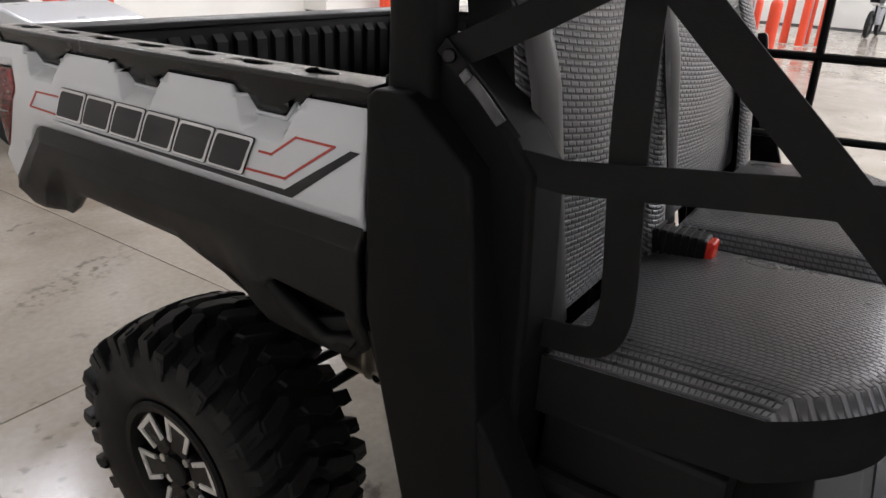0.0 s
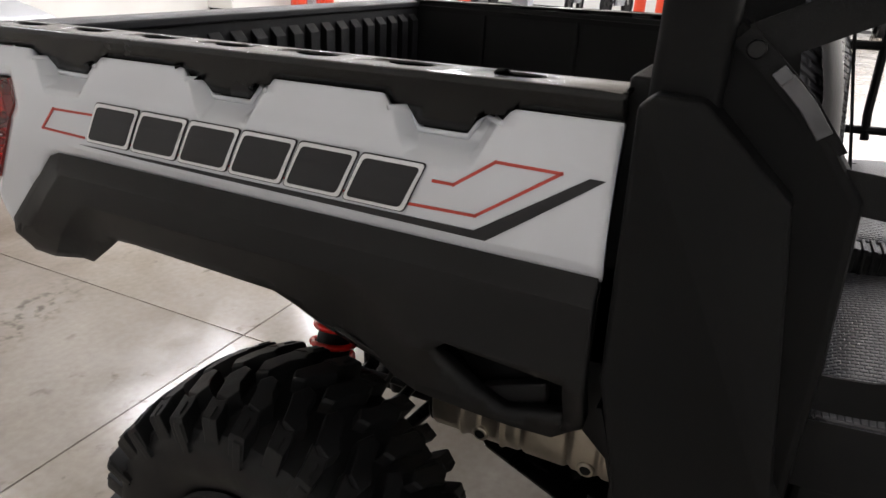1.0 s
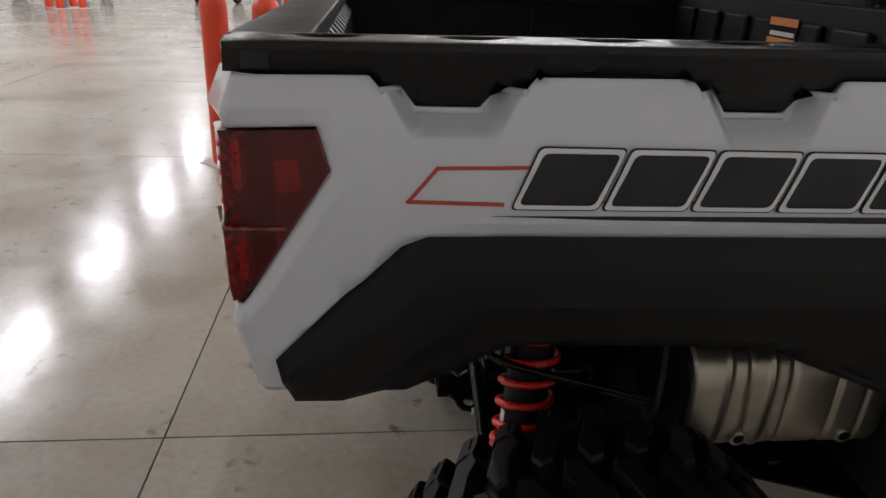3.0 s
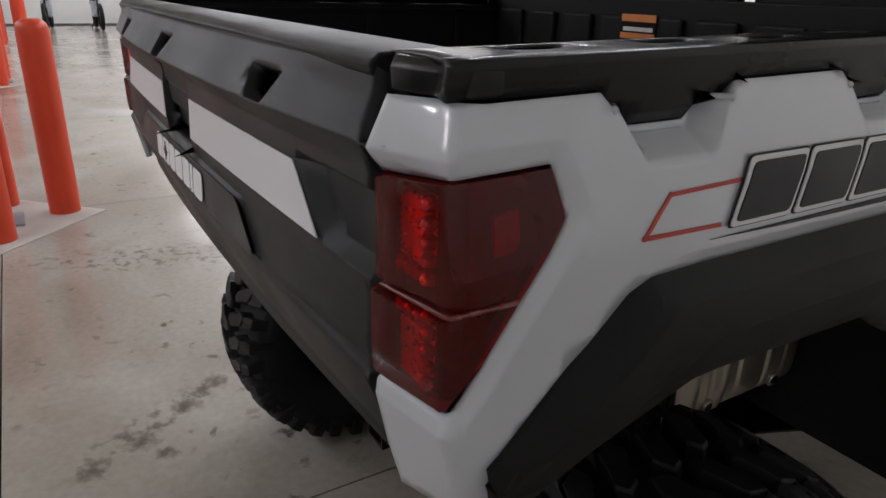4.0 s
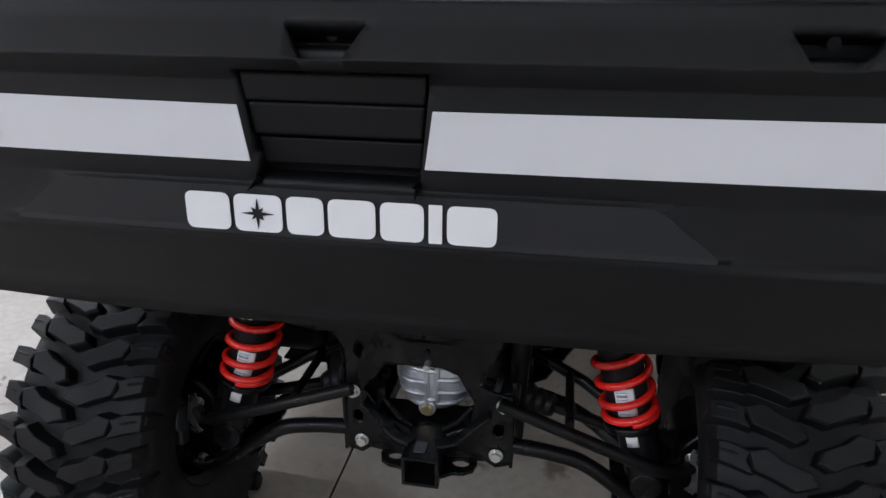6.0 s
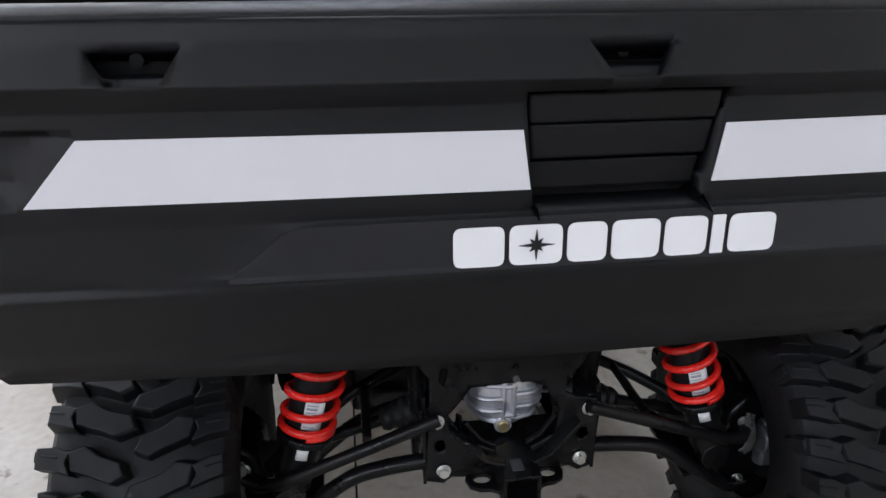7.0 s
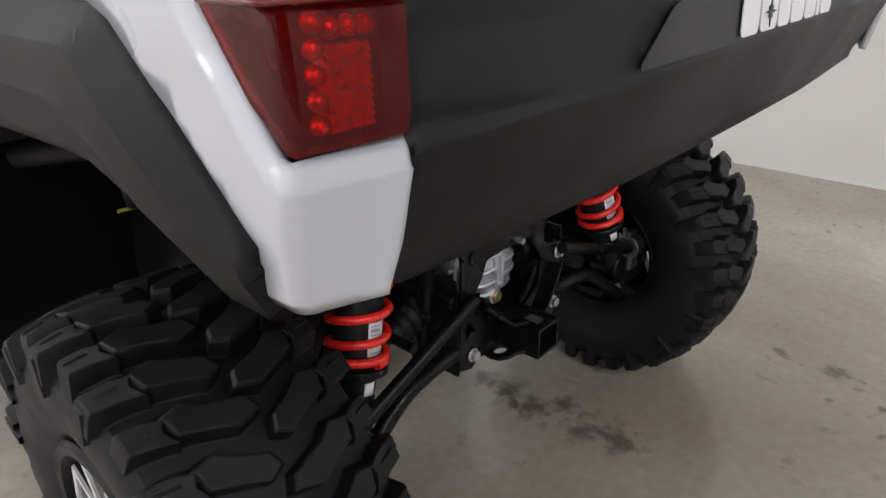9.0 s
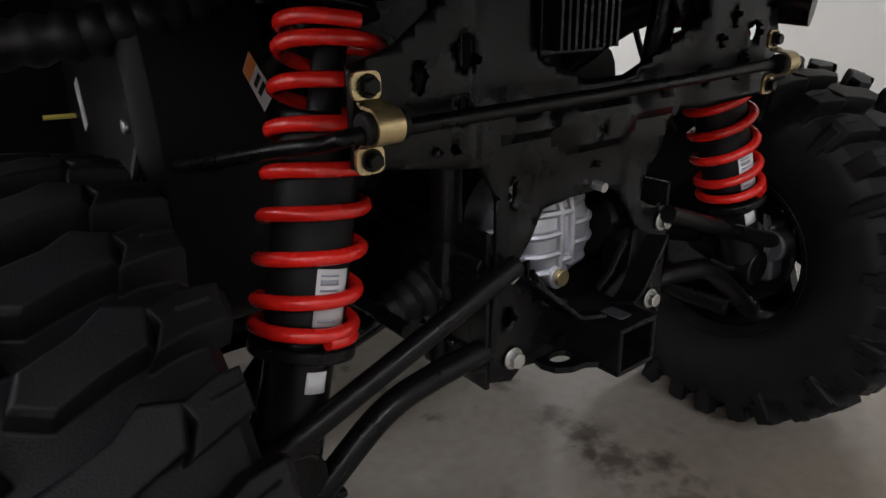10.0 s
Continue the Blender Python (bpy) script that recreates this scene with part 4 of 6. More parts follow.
def bulkhead():
    """Stamped rear frame plate with wings, an opening for the differential, and folded edges."""
    def place(x, z):
        y = 0.40
        y -= 0.012 * max(0, min(1, (abs(x) - 0.17) / 0.03))
        # raised field with a stepped lower edge, and two pressed dimples
        foot = 0.628 + 0.030 * max(0, min(1, (abs(x) - 0.04) / 0.035))
        d = min(1, (z - foot) / 0.010, (0.70 - z) / 0.02, (0.150 - abs(x)) / 0.014)
        dimple = max(0, 1 - math.hypot((abs(x) - 0.075) / 0.022, (z - 0.685) / 0.012))
        low = min(1, (0.622 - z) / 0.012, (z - 0.545) / 0.02, (abs(x) - 0.055) / 0.012, (0.13 - abs(x)) / 0.012)
        return Vector((x, y - 0.012 * max(0, d) + 0.010 * min(1, 2 * dimple) + 0.006 * max(0, low), z))
    out = [(-0.165, 0.375), (-0.13, 0.365), (-0.105, 0.385), (-0.06, 0.395), (0.06, 0.395), (0.105, 0.385), (0.135, 0.365), (0.165, 0.375), (0.170, 0.50), (0.162, 0.528), (0.122, 0.536), (0.100, 0.548), (0.148, 0.648), (0.175, 0.658), (0.355, 0.662), (0.378, 0.735), (0.362, 0.782), (0.31, 0.80),
           (0.272, 0.83), (0.25, 0.90), (0.19, 0.90), (0.196, 0.775), (0.142, 0.745), (0.050, 0.712), (-0.02, 0.712), (-0.10, 0.74), (-0.12, 0.90), (-0.16, 0.90), (-0.235, 0.80), (-0.29, 0.762), (-0.335, 0.75), (-0.335, 0.662), (-0.180, 0.638), (-0.155, 0.60), (-0.155, 0.545)]
    gap = [(-0.122, 0.518), (-0.078, 0.570), (-0.04, 0.578), (0.03, 0.578), (0.058, 0.566), (0.092, 0.512), (0.085, 0.455), (0.04, 0.43), (-0.03, 0.43), (-0.085, 0.458)]
    holes = [gap, circle(0.308, 0.752, 0.0145), circle(0.256, 0.772, 0.007, 0.014), circle(0.283, 0.716, 0.011), circle(0.228, 0.742, 0.006, 0.010), circle(0.004, 0.612, 0.004), circle(0.004, 0.655, 0.0045), circle(-0.205, 0.755, 0.017), circle(-0.262, 0.735, 0.008, 0.016), circle(-0.21, 0.70, 0.009, 0.014), circle(-0.245, 0.665, 0.005), circle(-0.222, 0.664, 0.005),
             circle(0.2, 0.70, 0.009, 0.015), circle(0.27, 0.70, 0.006, 0.012), circle(0.139, 0.452, 0.010, 0.014), circle(-0.136, 0.452, 0.010, 0.014), circle(0.226, 0.815, 0.008, 0.018), circle(-0.15, 0.84, 0.012, 0.02), circle(-0.13, 0.60, 0.008, 0.02)]
    bm = sheet(out, place, us=steps(-0.34, 0.34, 0.0125), vs=steps(0.37, 0.89, 0.0125), holes=holes)
    face_to(bm, (0, -1, 0))
    plate = part("frame_plate", bm, STEEL, vehicle, "black stamped steel rear frame plate", smooth=24, solid=0.006)
    for x, z in ((-0.142, 0.51), (-0.13, 0.397), (0.147, 0.51), (0.136, 0.397)):
        hex_bolt((x, 0.398, z), plate)
    part("stud", cyl((0.004, 0.405, 0.587), (0.004, 0.384, 0.585), 0.006), ZINC, plate, "plain metal stud")
    # side plates that carry the arms
    for s in (1, -1):
        pts = [(0.403, 0.365), (0.66, 0.365), (0.66, 0.56), (0.403, 0.56)]
        part("arm_bracket", flip(prism(pts, "x", 0.162, 0.168), s), STEEL, plate, smooth=0)
        part("fold", flip(tube([(0.088, 0.412, 0.492), (0.058, 0.410, 0.452), (0.03, 0.408, 0.437)], 0.005, 8), s), STEEL, plate)
        # inward flange along the lower leg
        part("leg_flange", flip(prism([(0.408, 0.385), (0.452, 0.395), (0.452, 0.485), (0.408, 0.512)], "x", 0.094, 0.099), s), STEEL, plate, smooth=0, bevel=0.0015)
    # perforated brace up to the shock tower
    bm = sheet([(0.196, 0.735), (0.225, 0.735), (0.275, 0.88), (0.135, 0.88), (0.150, 0.80)], lambda x, z: Vector((x, 0.412, z)), holes=[circle(0.200, 0.795, 0.008, 0.016), circle(0.178, 0.84, 0.012), circle(0.228, 0.845, 0.010)])
    face_to(bm, (0, -1, 0))
    part("tower_brace", bm, STEEL, plate, "black perforated steel brace", smooth=0, solid=0.006, bevel=0.0015)
    return plate


def hitch():
    """Square receiver tube with braces and a two-eyed chain plate."""
    bm = bmesh.new()
    x0, x1, z0, z1, w = -0.032, 0.038, 0.368, 0.432, 0.007
    add_box(bm, (x0, 0.318, z0), (x1, 0.52, z0 + w))
    add_box(bm, (x0, 0.318, z1 - w), (x1, 0.52, z1))
    add_box(bm, (x0, 0.318, z0 + w), (x0 + w, 0.52, z1 - w))
    add_box(bm, (x1 - w, 0.318, z0 + w), (x1, 0.52, z1 - w))
    tube_ob = part("hitch_receiver", bm, STEEL, vehicle, "black steel hitch receiver tube", smooth=0, bevel=0.002)
    part("receiver_back", box((x0 + w, 0.47, z0 + w), (x1 - w, 0.475, z1 - w)), DARK, tube_ob, smooth=0)
    part("receiver_slot", box((-0.012, 0.335, z1 + 0.0005), (0.010, 0.366, z1 + 0.0025)), GUIDE, tube_ob, smooth=0, bevel=0.0008)
    for s in (1, -1):
        loop = [(0.030, 0.33), (0.052, 0.345), (0.072, 0.347), (0.090, 0.358), (0.096, 0.378), (0.090, 0.402), (0.090, 0.43), (0.030, 0.43)]
        hole = circle(0.064, 0.376, 0.017, 0.012)
        bm = sheet(loop, lambda x, y: Vector((s * x + 0.006, y + 0.012, 0.378)), holes=[hole])
        face_to(bm, (0, 0, 1))
        part("chain_eye", bm, STEEL, tube_ob, smooth=0, solid=0.008, bevel=0.001)
        # folded brace from the upper bolt down to the tube
        pts = [(s * 0.122 + 0.003, 0.388, 0.497), (s * 0.060 + 0.003, 0.375, 0.440), (s * 0.050 + 0.003, 0.372, 0.436), (s * 0.022 + 0.003, 0.362, 0.4335)]
        part("brace", strip(pts, 0.036, 0.006, (-0.5 * s, 0.1, 0.85)), STEEL, tube_ob, smooth=30, bevel=0.0015)
    bm = bmesh.new()
    add_prism(bm, [(-0.115, 0.43), (0.12, 0.43), (0.12, 0.375), (0.05, 0.366), (-0.045, 0.366), (-0.115, 0.375)], "y", 0.402, 0.5)
    part("cross_member", bm, STEEL, tube_ob, smooth=0, bevel=0.003)


def differential():
    """Cast alloy cover with straight ribs, a slotted spine, a finned flange and a brass drain plug."""
    cx, cy, cz = 0.003, 0.441, 0.508
    dome = ((0.0, 0.0), (0.040, 0.002), (0.056, 0.009), (0.067, 0.022), (0.0725, 0.040))
    bm = revolve([*dome, (0.0725, 0.046), (0.081, 0.047), (0.081, 0.060), (0.074, 0.062), (0.074, 0.12), (0.0, 0.12)], 44)
    bm.transform(Matrix.Translation((cx, cy, cz)) @ Matrix.Rotation(radians(90), 4, "Z"))
    bmesh.ops.recalc_face_normals(bm, faces=bm.faces[:])
    case = part("differential", bm, ALLOY, vehicle, "cast aluminium differential case", smooth=40)

    def skin(x, z):
        return cy + float(np.interp(math.hypot(x, z), *zip(*dome)))

    def rib(pts, r):
        part("case_rib", tube([(cx + x, skin(x, z), cz + z) for x, z in pts], r, 8), ALLOY, case)
    for z in (-0.042, -0.015, 0.012, 0.039):
        k = math.sqrt(0.0725 ** 2 - z * z) * 0.95
        for a in (-1, 1):
            rib([(a * (0.012 + (k - 0.012) * i / 6), z + 0.004 * a) for i in range(7)], 0.0058)
    for x in (-0.010, 0.010):
        rib([(x, -0.038 + 0.0125 * i) for i in range(9)], 0.0062)
    for z in (-0.030, 0.034):
        rib([(-0.010, z), (0.0, z), (0.010, z)], 0.0062)
    for q in (-34, -12, 10, 30, 52, 128, 150, 172):
        c, d = math.cos(radians(q)), math.sin(radians(q))
        part("case_tab", tube([(cx + 0.074 * c, cy + 0.053, cz + 0.074 * d), (cx + 0.094 * c, cy + 0.053, cz + 0.094 * d)], 0.0045, 8), ALLOY, case)
    part("drain_boss", cyl((-0.007, 0.462, 0.455), (-0.007, 0.440, 0.455), 0.0175), ALLOY, case, bevel=0.002)
    part("drain_plug", cyl((-0.007, 0.440, 0.455), (-0.007, 0.433, 0.455), 0.0115, seg=20), GOLD, case, "brass drain plug", bevel=0.001)


def helix(a, b, r, levels, n=20):
    """Points of a coil from a to b; levels are the heights, from 0 to 1, that it has reached after each turn."""
    a, b = Vector(a), Vector(b)
    d = b - a
    w = d.normalized()
    u = Vector((0, -1, 0))
    u = (u - w * u.dot(w)).normalized()
    v = w.cross(u)
    out = []
    turns = len(levels) - 1
    for k in range(turns * n + 1):
        t = k / n
        h = float(np.interp(t, range(len(levels)), levels))
        q = 2 * math.pi * t
        out.append(a + d * h + r * (math.cos(q) * u + math.sin(q) * v))
    return out


def wrap_label(a, b, r, h0, h1, q0, q1):
    """A label wrapped round the axis from a to b."""
    a, b = Vector(a), Vector(b)
    w = (b - a).normalized()
    u = Vector((0, -1, 0))
    u = (u - w * u.dot(w)).normalized()
    v = w.cross(u)
    bm = bmesh.new()
    rows = [[bm.verts.new(a + w * h + r * (math.cos(q) * u + math.sin(q) * v)) for q in (q0 + (q1 - q0) * k / 8 for k in range(9))] for h in (h0, h1)]
    for k in range(8):
        bm.faces.new((rows[0][k], rows[0][k + 1], rows[1][k + 1], rows[1][k]))
    return face_to(bm, (0, -1, 0))


def shock(sign):
    lo, hi = Vector((0.376, 0.432, 0.512)), Vector((0.300, 0.465, 0.80))
    bottom = Vector((0.414, 0.418, 0.385))
    bm = cyl(bottom, lo + (hi - lo) * 0.02, 0.034, seg=28)
    body = part("shock_absorber", flip(bm, sign), STEEL, vehicle, "black shock absorber body", smooth=40, bevel=0.003)
    part("shock_reservoir", flip(cyl(lo, lo + (hi - lo) * 0.66, 0.0385, seg=28), sign), PLASTIC, body, "black inner sleeve", smooth=40, bevel=0.004)
    part("shock_shaft", flip(cyl(lo + (hi - lo) * 0.66, hi, 0.016, seg=20), sign), PLASTIC, body, smooth=40)
    bm = cyl(hi + (lo - hi) * 0.03, hi + (hi - lo) * 0.06, 0.045, 0.03, seg=28)
    part("spring_seat", flip(bm, sign), STEEL, body, smooth=40, bevel=0.003)
    part("lower_seat", flip(cyl(lo - (hi - lo) * 0.10, lo - (hi - lo) * 0.055, 0.052, seg=28), sign), STEEL, body, smooth=40, bevel=0.003)
    levels = [-0.03, -0.007, 0.10, 0.236, 0.372, 0.50, 0.635, 0.76, 0.878, 0.93]
    a, b = Vector((sign * lo.x, lo.y, lo.z)), Vector((sign * hi.x, hi.y, hi.z))
    part("coil_spring", tube(helix(a, b, 0.047, levels, 24), 0.0072, 12), SPRING, body, "glossy red coil spring", smooth=60)
    q = 0.15 if sign < 0 else -0.1
    part("label", wrap_label(a, b, 0.0392, 0.004, 0.058, q - 0.46, q + 0.46), LABEL, body, "white printed label", smooth=40, solid=0.0004)
    bars = [(0.008, 0.011), (0.031, 0.033), (0.037, 0.039), (0.043, 0.048), (0.051, 0.053)]
    for h0, h1 in bars:
        part("label_bar", wrap_label(a, b, 0.0397, h0, h1, q - 0.36, q + 0.12), COLUMN, body, smooth=40, solid=0.0003)
    c = Vector((sign * bottom.x, bottom.y, bottom.z))
    part("label", wrap_label(c, a, 0.0346, 0.072, 0.093, q - 0.42, q + 0.22), LABEL, body, "small white label", smooth=40, solid=0.0004)
    # fork to the lower arm
    part("shock_eye", flip(cyl((0.417, 0.385, 0.372), (0.417, 0.455, 0.372), 0.03), sign), STEEL, body, bevel=0.003)
    part("shock_mount", flip(prism([(0.22, 0.80), (0.36, 0.80), (0.36, 0.93), (0.22, 0.93)], "y", 0.50, 0.505), sign), STEEL, body, smooth=0)


def arms(sign):
    up = part("upper_arm", flip(tube([(0.14, 0.384, 0.524), (0.43, 0.38, 0.419), (0.47, 0.395, 0.406), (0.51, 0.44, 0.395)], 0.0125), sign), STEEL, vehicle, "black tubular suspension arm")
    part("arm_leg", flip(tube([(0.155, 0.62, 0.52), (0.3, 0.585, 0.46), (0.40, 0.52, 0.42), (0.46, 0.45, 0.40)], 0.0125), sign), STEEL, up)
    part("arm_brace", flip(tube([(0.27, 0.41, 0.474), (0.27, 0.59, 0.474)], 0.009), sign), STEEL, up)
    part("bushing", flip(cyl((0.158, 0.41, 0.515), (0.158, 0.64, 0.515), 0.017), sign), STEEL, up, bevel=0.002)
    lo = part("lower_arm", flip(tube(smooth_path([(0.15, 0.415, 0.412), (0.24, 0.413, 0.405), (0.31, 0.41, 0.388), (0.40, 0.41, 0.322), (0.47, 0.42, 0.27), (0.53, 0.45, 0.24)]), 0.0155), sign), STEEL, vehicle, "black tubular suspension arm")
    part("arm_leg", flip(tube(smooth_path([(0.15, 0.63, 0.40), (0.28, 0.6, 0.38), (0.40, 0.54, 0.325), (0.50, 0.48, 0.25)]), 0.0155), sign), STEEL, lo)
    part("arm_gusset", flip(prism([(0.36, 0.40), (0.47, 0.42), (0.47, 0.50), (0.36, 0.56)], "z", 0.315, 0.325), sign), STEEL, lo, smooth=0, bevel=0.003)
    part("bushing", flip(cyl((0.152, 0.405, 0.404), (0.152, 0.65, 0.404), 0.019), sign), STEEL, lo, bevel=0.002)
    shaft = part("drive_shaft", flip(tube([(0.1, 0.5, 0.49), (0.52, 0.5, 0.37)], 0.012), sign), STEEL, vehicle, "black drive shaft with rubber boots")
    for a, b, n in (((0.12, 0.5, 0.485), (0.24, 0.5, 0.45), 6), ((0.41, 0.5, 0.40), (0.49, 0.5, 0.378), 5)):
        a, b = Vector(a), Vector(b)
        k = n * 2
        pts = [a.lerp(b, i / k) for i in range(k + 1)]
        wide = a if n == 6 else b
        part("rubber_boot", flip(tube(pts, [(0.045 - 0.022 * ((p - wide).length / (b - a).length)) * (1.0 if i % 2 else 0.86) for i, p in enumerate(pts)], 18), sign), HOSE, shaft, "ribbed black rubber boot")
    # knuckle with its bright bracket
    knuckle = part("wheel_knuckle", flip(prism(rounded([(0.47, 0.235), (0.53, 0.22), (0.575, 0.25), (0.575, 0.44), (0.52, 0.455), (0.475, 0.41)], 0.02), "y", 0.46, 0.60), sign), STEEL, vehicle, "black cast wheel knuckle", smooth=35, bevel=0.008)
    part("hub_flange", flip(cyl((0.54, AXLE_Y, AXLE_Z), (0.72, AXLE_Y, AXLE_Z), 0.062, seg=28), sign), STEEL, knuckle, bevel=0.004)
    part("brake_disc", flip(cyl((0.582, AXLE_Y, AXLE_Z), (0.588, AXLE_Y, AXLE_Z), 0.115, seg=36), sign), STEEL, knuckle, smooth=30)
    part("caliper", flip(prism(rounded([(0.42, 0.30), (0.455, 0.29), (0.462, 0.40), (0.43, 0.41)], 0.012), "x", 0.545, 0.605), sign), GUIDE, knuckle, "dull grey metal brake caliper", smooth=35, bevel=0.006)
# curved bright shield on the inner face of the knuckle
    rows = [(0.507, 0.436), (0.503, 0.425), (0.507, 0.40), (0.512, 0.375), (0.510, 0.352), (0.502, 0.340)]
    part("caliper_bracket", flip(strip([(x, 0.418 + 0.004 * abs(i - 2.5), z) for i, (x, z) in enumerate(rows)], 0.020, 0.003, (0, -1, 0)), sign), ZINC, knuckle, "bright metal bracket", smooth=40)
    part("knuckle_boss", flip(cyl((0.535, 0.43, 0.37), (0.575, 0.43, 0.37), 0.030, seg=24), sign), GUIDE, knuckle, "dull grey cast boss", smooth=40, bevel=0.004)
    part("brake_hose", flip(tube(smooth_path([(0.55, 0.50, 0.42), (0.52, 0.57, 0.5), (0.47, 0.63, 0.6), (0.42, 0.66, 0.72), (0.36, 0.66, 0.86)]), 0.0055, 8), sign), HOSE, knuckle)
    hex_bolt((sign * 0.50, 0.44, 0.41), knuckle, 0.009)
    hex_bolt((sign * 0.51, 0.44, 0.26), knuckle, 0.011)


def sway_bar():
    bar = part("sway_bar", tube(smooth_path([(-0.42, 0.66, 0.63), (-0.412, 0.54, 0.655), (-0.395, 0.42, 0.683), (-0.37, 0.366, 0.694), (-0.32, 0.349, 0.701), (0.0, 0.352, 0.704), (0.35, 0.358, 0.709), (0.395, 0.37, 0.703), (0.42, 0.43, 0.69), (0.44, 0.64, 0.64)], 6), 0.0072, 14), STEEL, vehicle, "black stabiliser bar across the rear")
    for x, z in ((-0.327, 0.704), (0.330, 0.709)):
        part("rubber_bush", cyl((x - 0.021, 0.351, z), (x + 0.021, 0.351, z), 0.0135), HOSE, bar, bevel=0.002)
        pts = [(0.368, z + 0.019), (0.363, z + 0.0155)]
        pts += [(0.351 - 0.0145 * math.sin(q), z + 0.0145 * math.cos(q)) for q in (math.pi * k / 12 for k in range(13))]
        pts += [(0.363, z - 0.0155), (0.368, z - 0.019)]
        clamp = part("bar_clamp", strip([(x, p[0], p[1]) for p in pts], 0.0028, 0.026, (1, 0, 0)), GOLD, bar, "yellow zinc clamp", smooth=40)
        for dz in (0.031, -0.031):
            ear = rounded([(x - 0.016, z + dz - 0.012), (x + 0.012, z + dz - 0.012), (x + 0.012, z + dz + 0.012), (x - 0.016, z + dz + 0.012)], 0.008)
            part("clamp_ear", prism(ear, "y", 0.369, 0.373), GOLD, clamp, smooth=30)
            ob = hex_bolt((x - 0.001, 0.369, z + dz), clamp, 0.0075, STEEL, 0.010)
            ob["label"] = "dark clamp bolt"


def muffler():
    """Heat-shielded exhaust can, lying along the vehicle, with pressed beads."""
    L, R, cx, cz = 0.385, 0.112, 0.318, 0.615
    bm = bmesh.new()
    rings = []
    for k in range(97):
        h = L * k / 96
        e = min(1, h / 0.008, (L - h) / 0.008)
        bead = sum(s * math.exp(-((h - c) / 0.0045) ** 2) for c, s in ((0.068, -0.8), (0.108, 0.7), (0.149, -0.9), (0.187, 0.9), (0.278, 1.0), (0.335, 0.8)))
        r = R * (0.86 + 0.14 * math.sqrt(max(0, 1 - (1 - e) ** 2))) - 0.005 * bead
        ring = []
        for q in (2 * math.pi * i / 44 for i in range(44)):
            c, d = math.cos(q), math.sin(q)
            n = (abs(c) ** 4 + abs(d) ** 4) ** 0.25
            ring.append(bm.verts.new((cx + r * c / n, 0.715 + h, cz + r * d / n)))
        rings.append(ring)
    for a, b in zip(rings, rings[1:]):
        for k in range(44):
            bm.faces.new((a[k], b[k], b[(k + 1) % 44], a[(k + 1) % 44]))
    bm.faces.new(rings[0])
    bm.faces.new(rings[-1][::-1])
    bmesh.ops.recalc_face_normals(bm, faces=bm.faces[:])
    can = part("muffler", bm, HEATSHIELD, vehicle, "ribbed bare metal exhaust heat shield", smooth=50)
    cap = [(cx + 0.108 * math.cos(q) / n, cz + 0.108 * math.sin(q) / n) for q, n in ((2 * math.pi * i / 32, (abs(math.cos(2 * math.pi * i / 32)) ** 4 + abs(math.sin(2 * math.pi * i / 32)) ** 4) ** 0.25) for i in range(32))]
    part("end_cap", prism(cap, "y", 0.709, 0.717), DARK, can, "black exhaust end cap", smooth=40, bevel=0.003)
    for y in (0.824, 1.030):
        part("shield_dimple", cyl((0.42, y, 0.545), (0.432, y, 0.543), 0.0165), HEATSHIELD, can, bevel=0.003)
        part("shield_bolt", cyl((0.42, y, 0.545), (0.434, y, 0.545), 0.0105), DARK, can, bevel=0.002)
    part("tail_pipe", tube(smooth_path([(0.30, 0.72, 0.70), (0.34, 0.60, 0.78), (0.40, 0.46, 0.79), (0.43, 0.37, 0.782)]), 0.030, 20), STEEL, can, "black exhaust outlet")
    bm = sheet([(0.74, -0.44), (2.4, -0.44), (2.4, 0.44), (1.27, 0.44), (0.80, 0.237), (0.765, 0.222), (0.74, 0.19)], lambda y, x: Vector((x, y, 0.345)), holes=[circle(0.881 + 0.0422 * i, 0.2435 + 0.01 * i, 0.0125) for i in range(5)])
    face_to(bm, (0, 0, 1))
    part("skid_plate", bm, STEEL, vehicle, "black skid plate with lightening holes", smooth=0, solid=0.006)


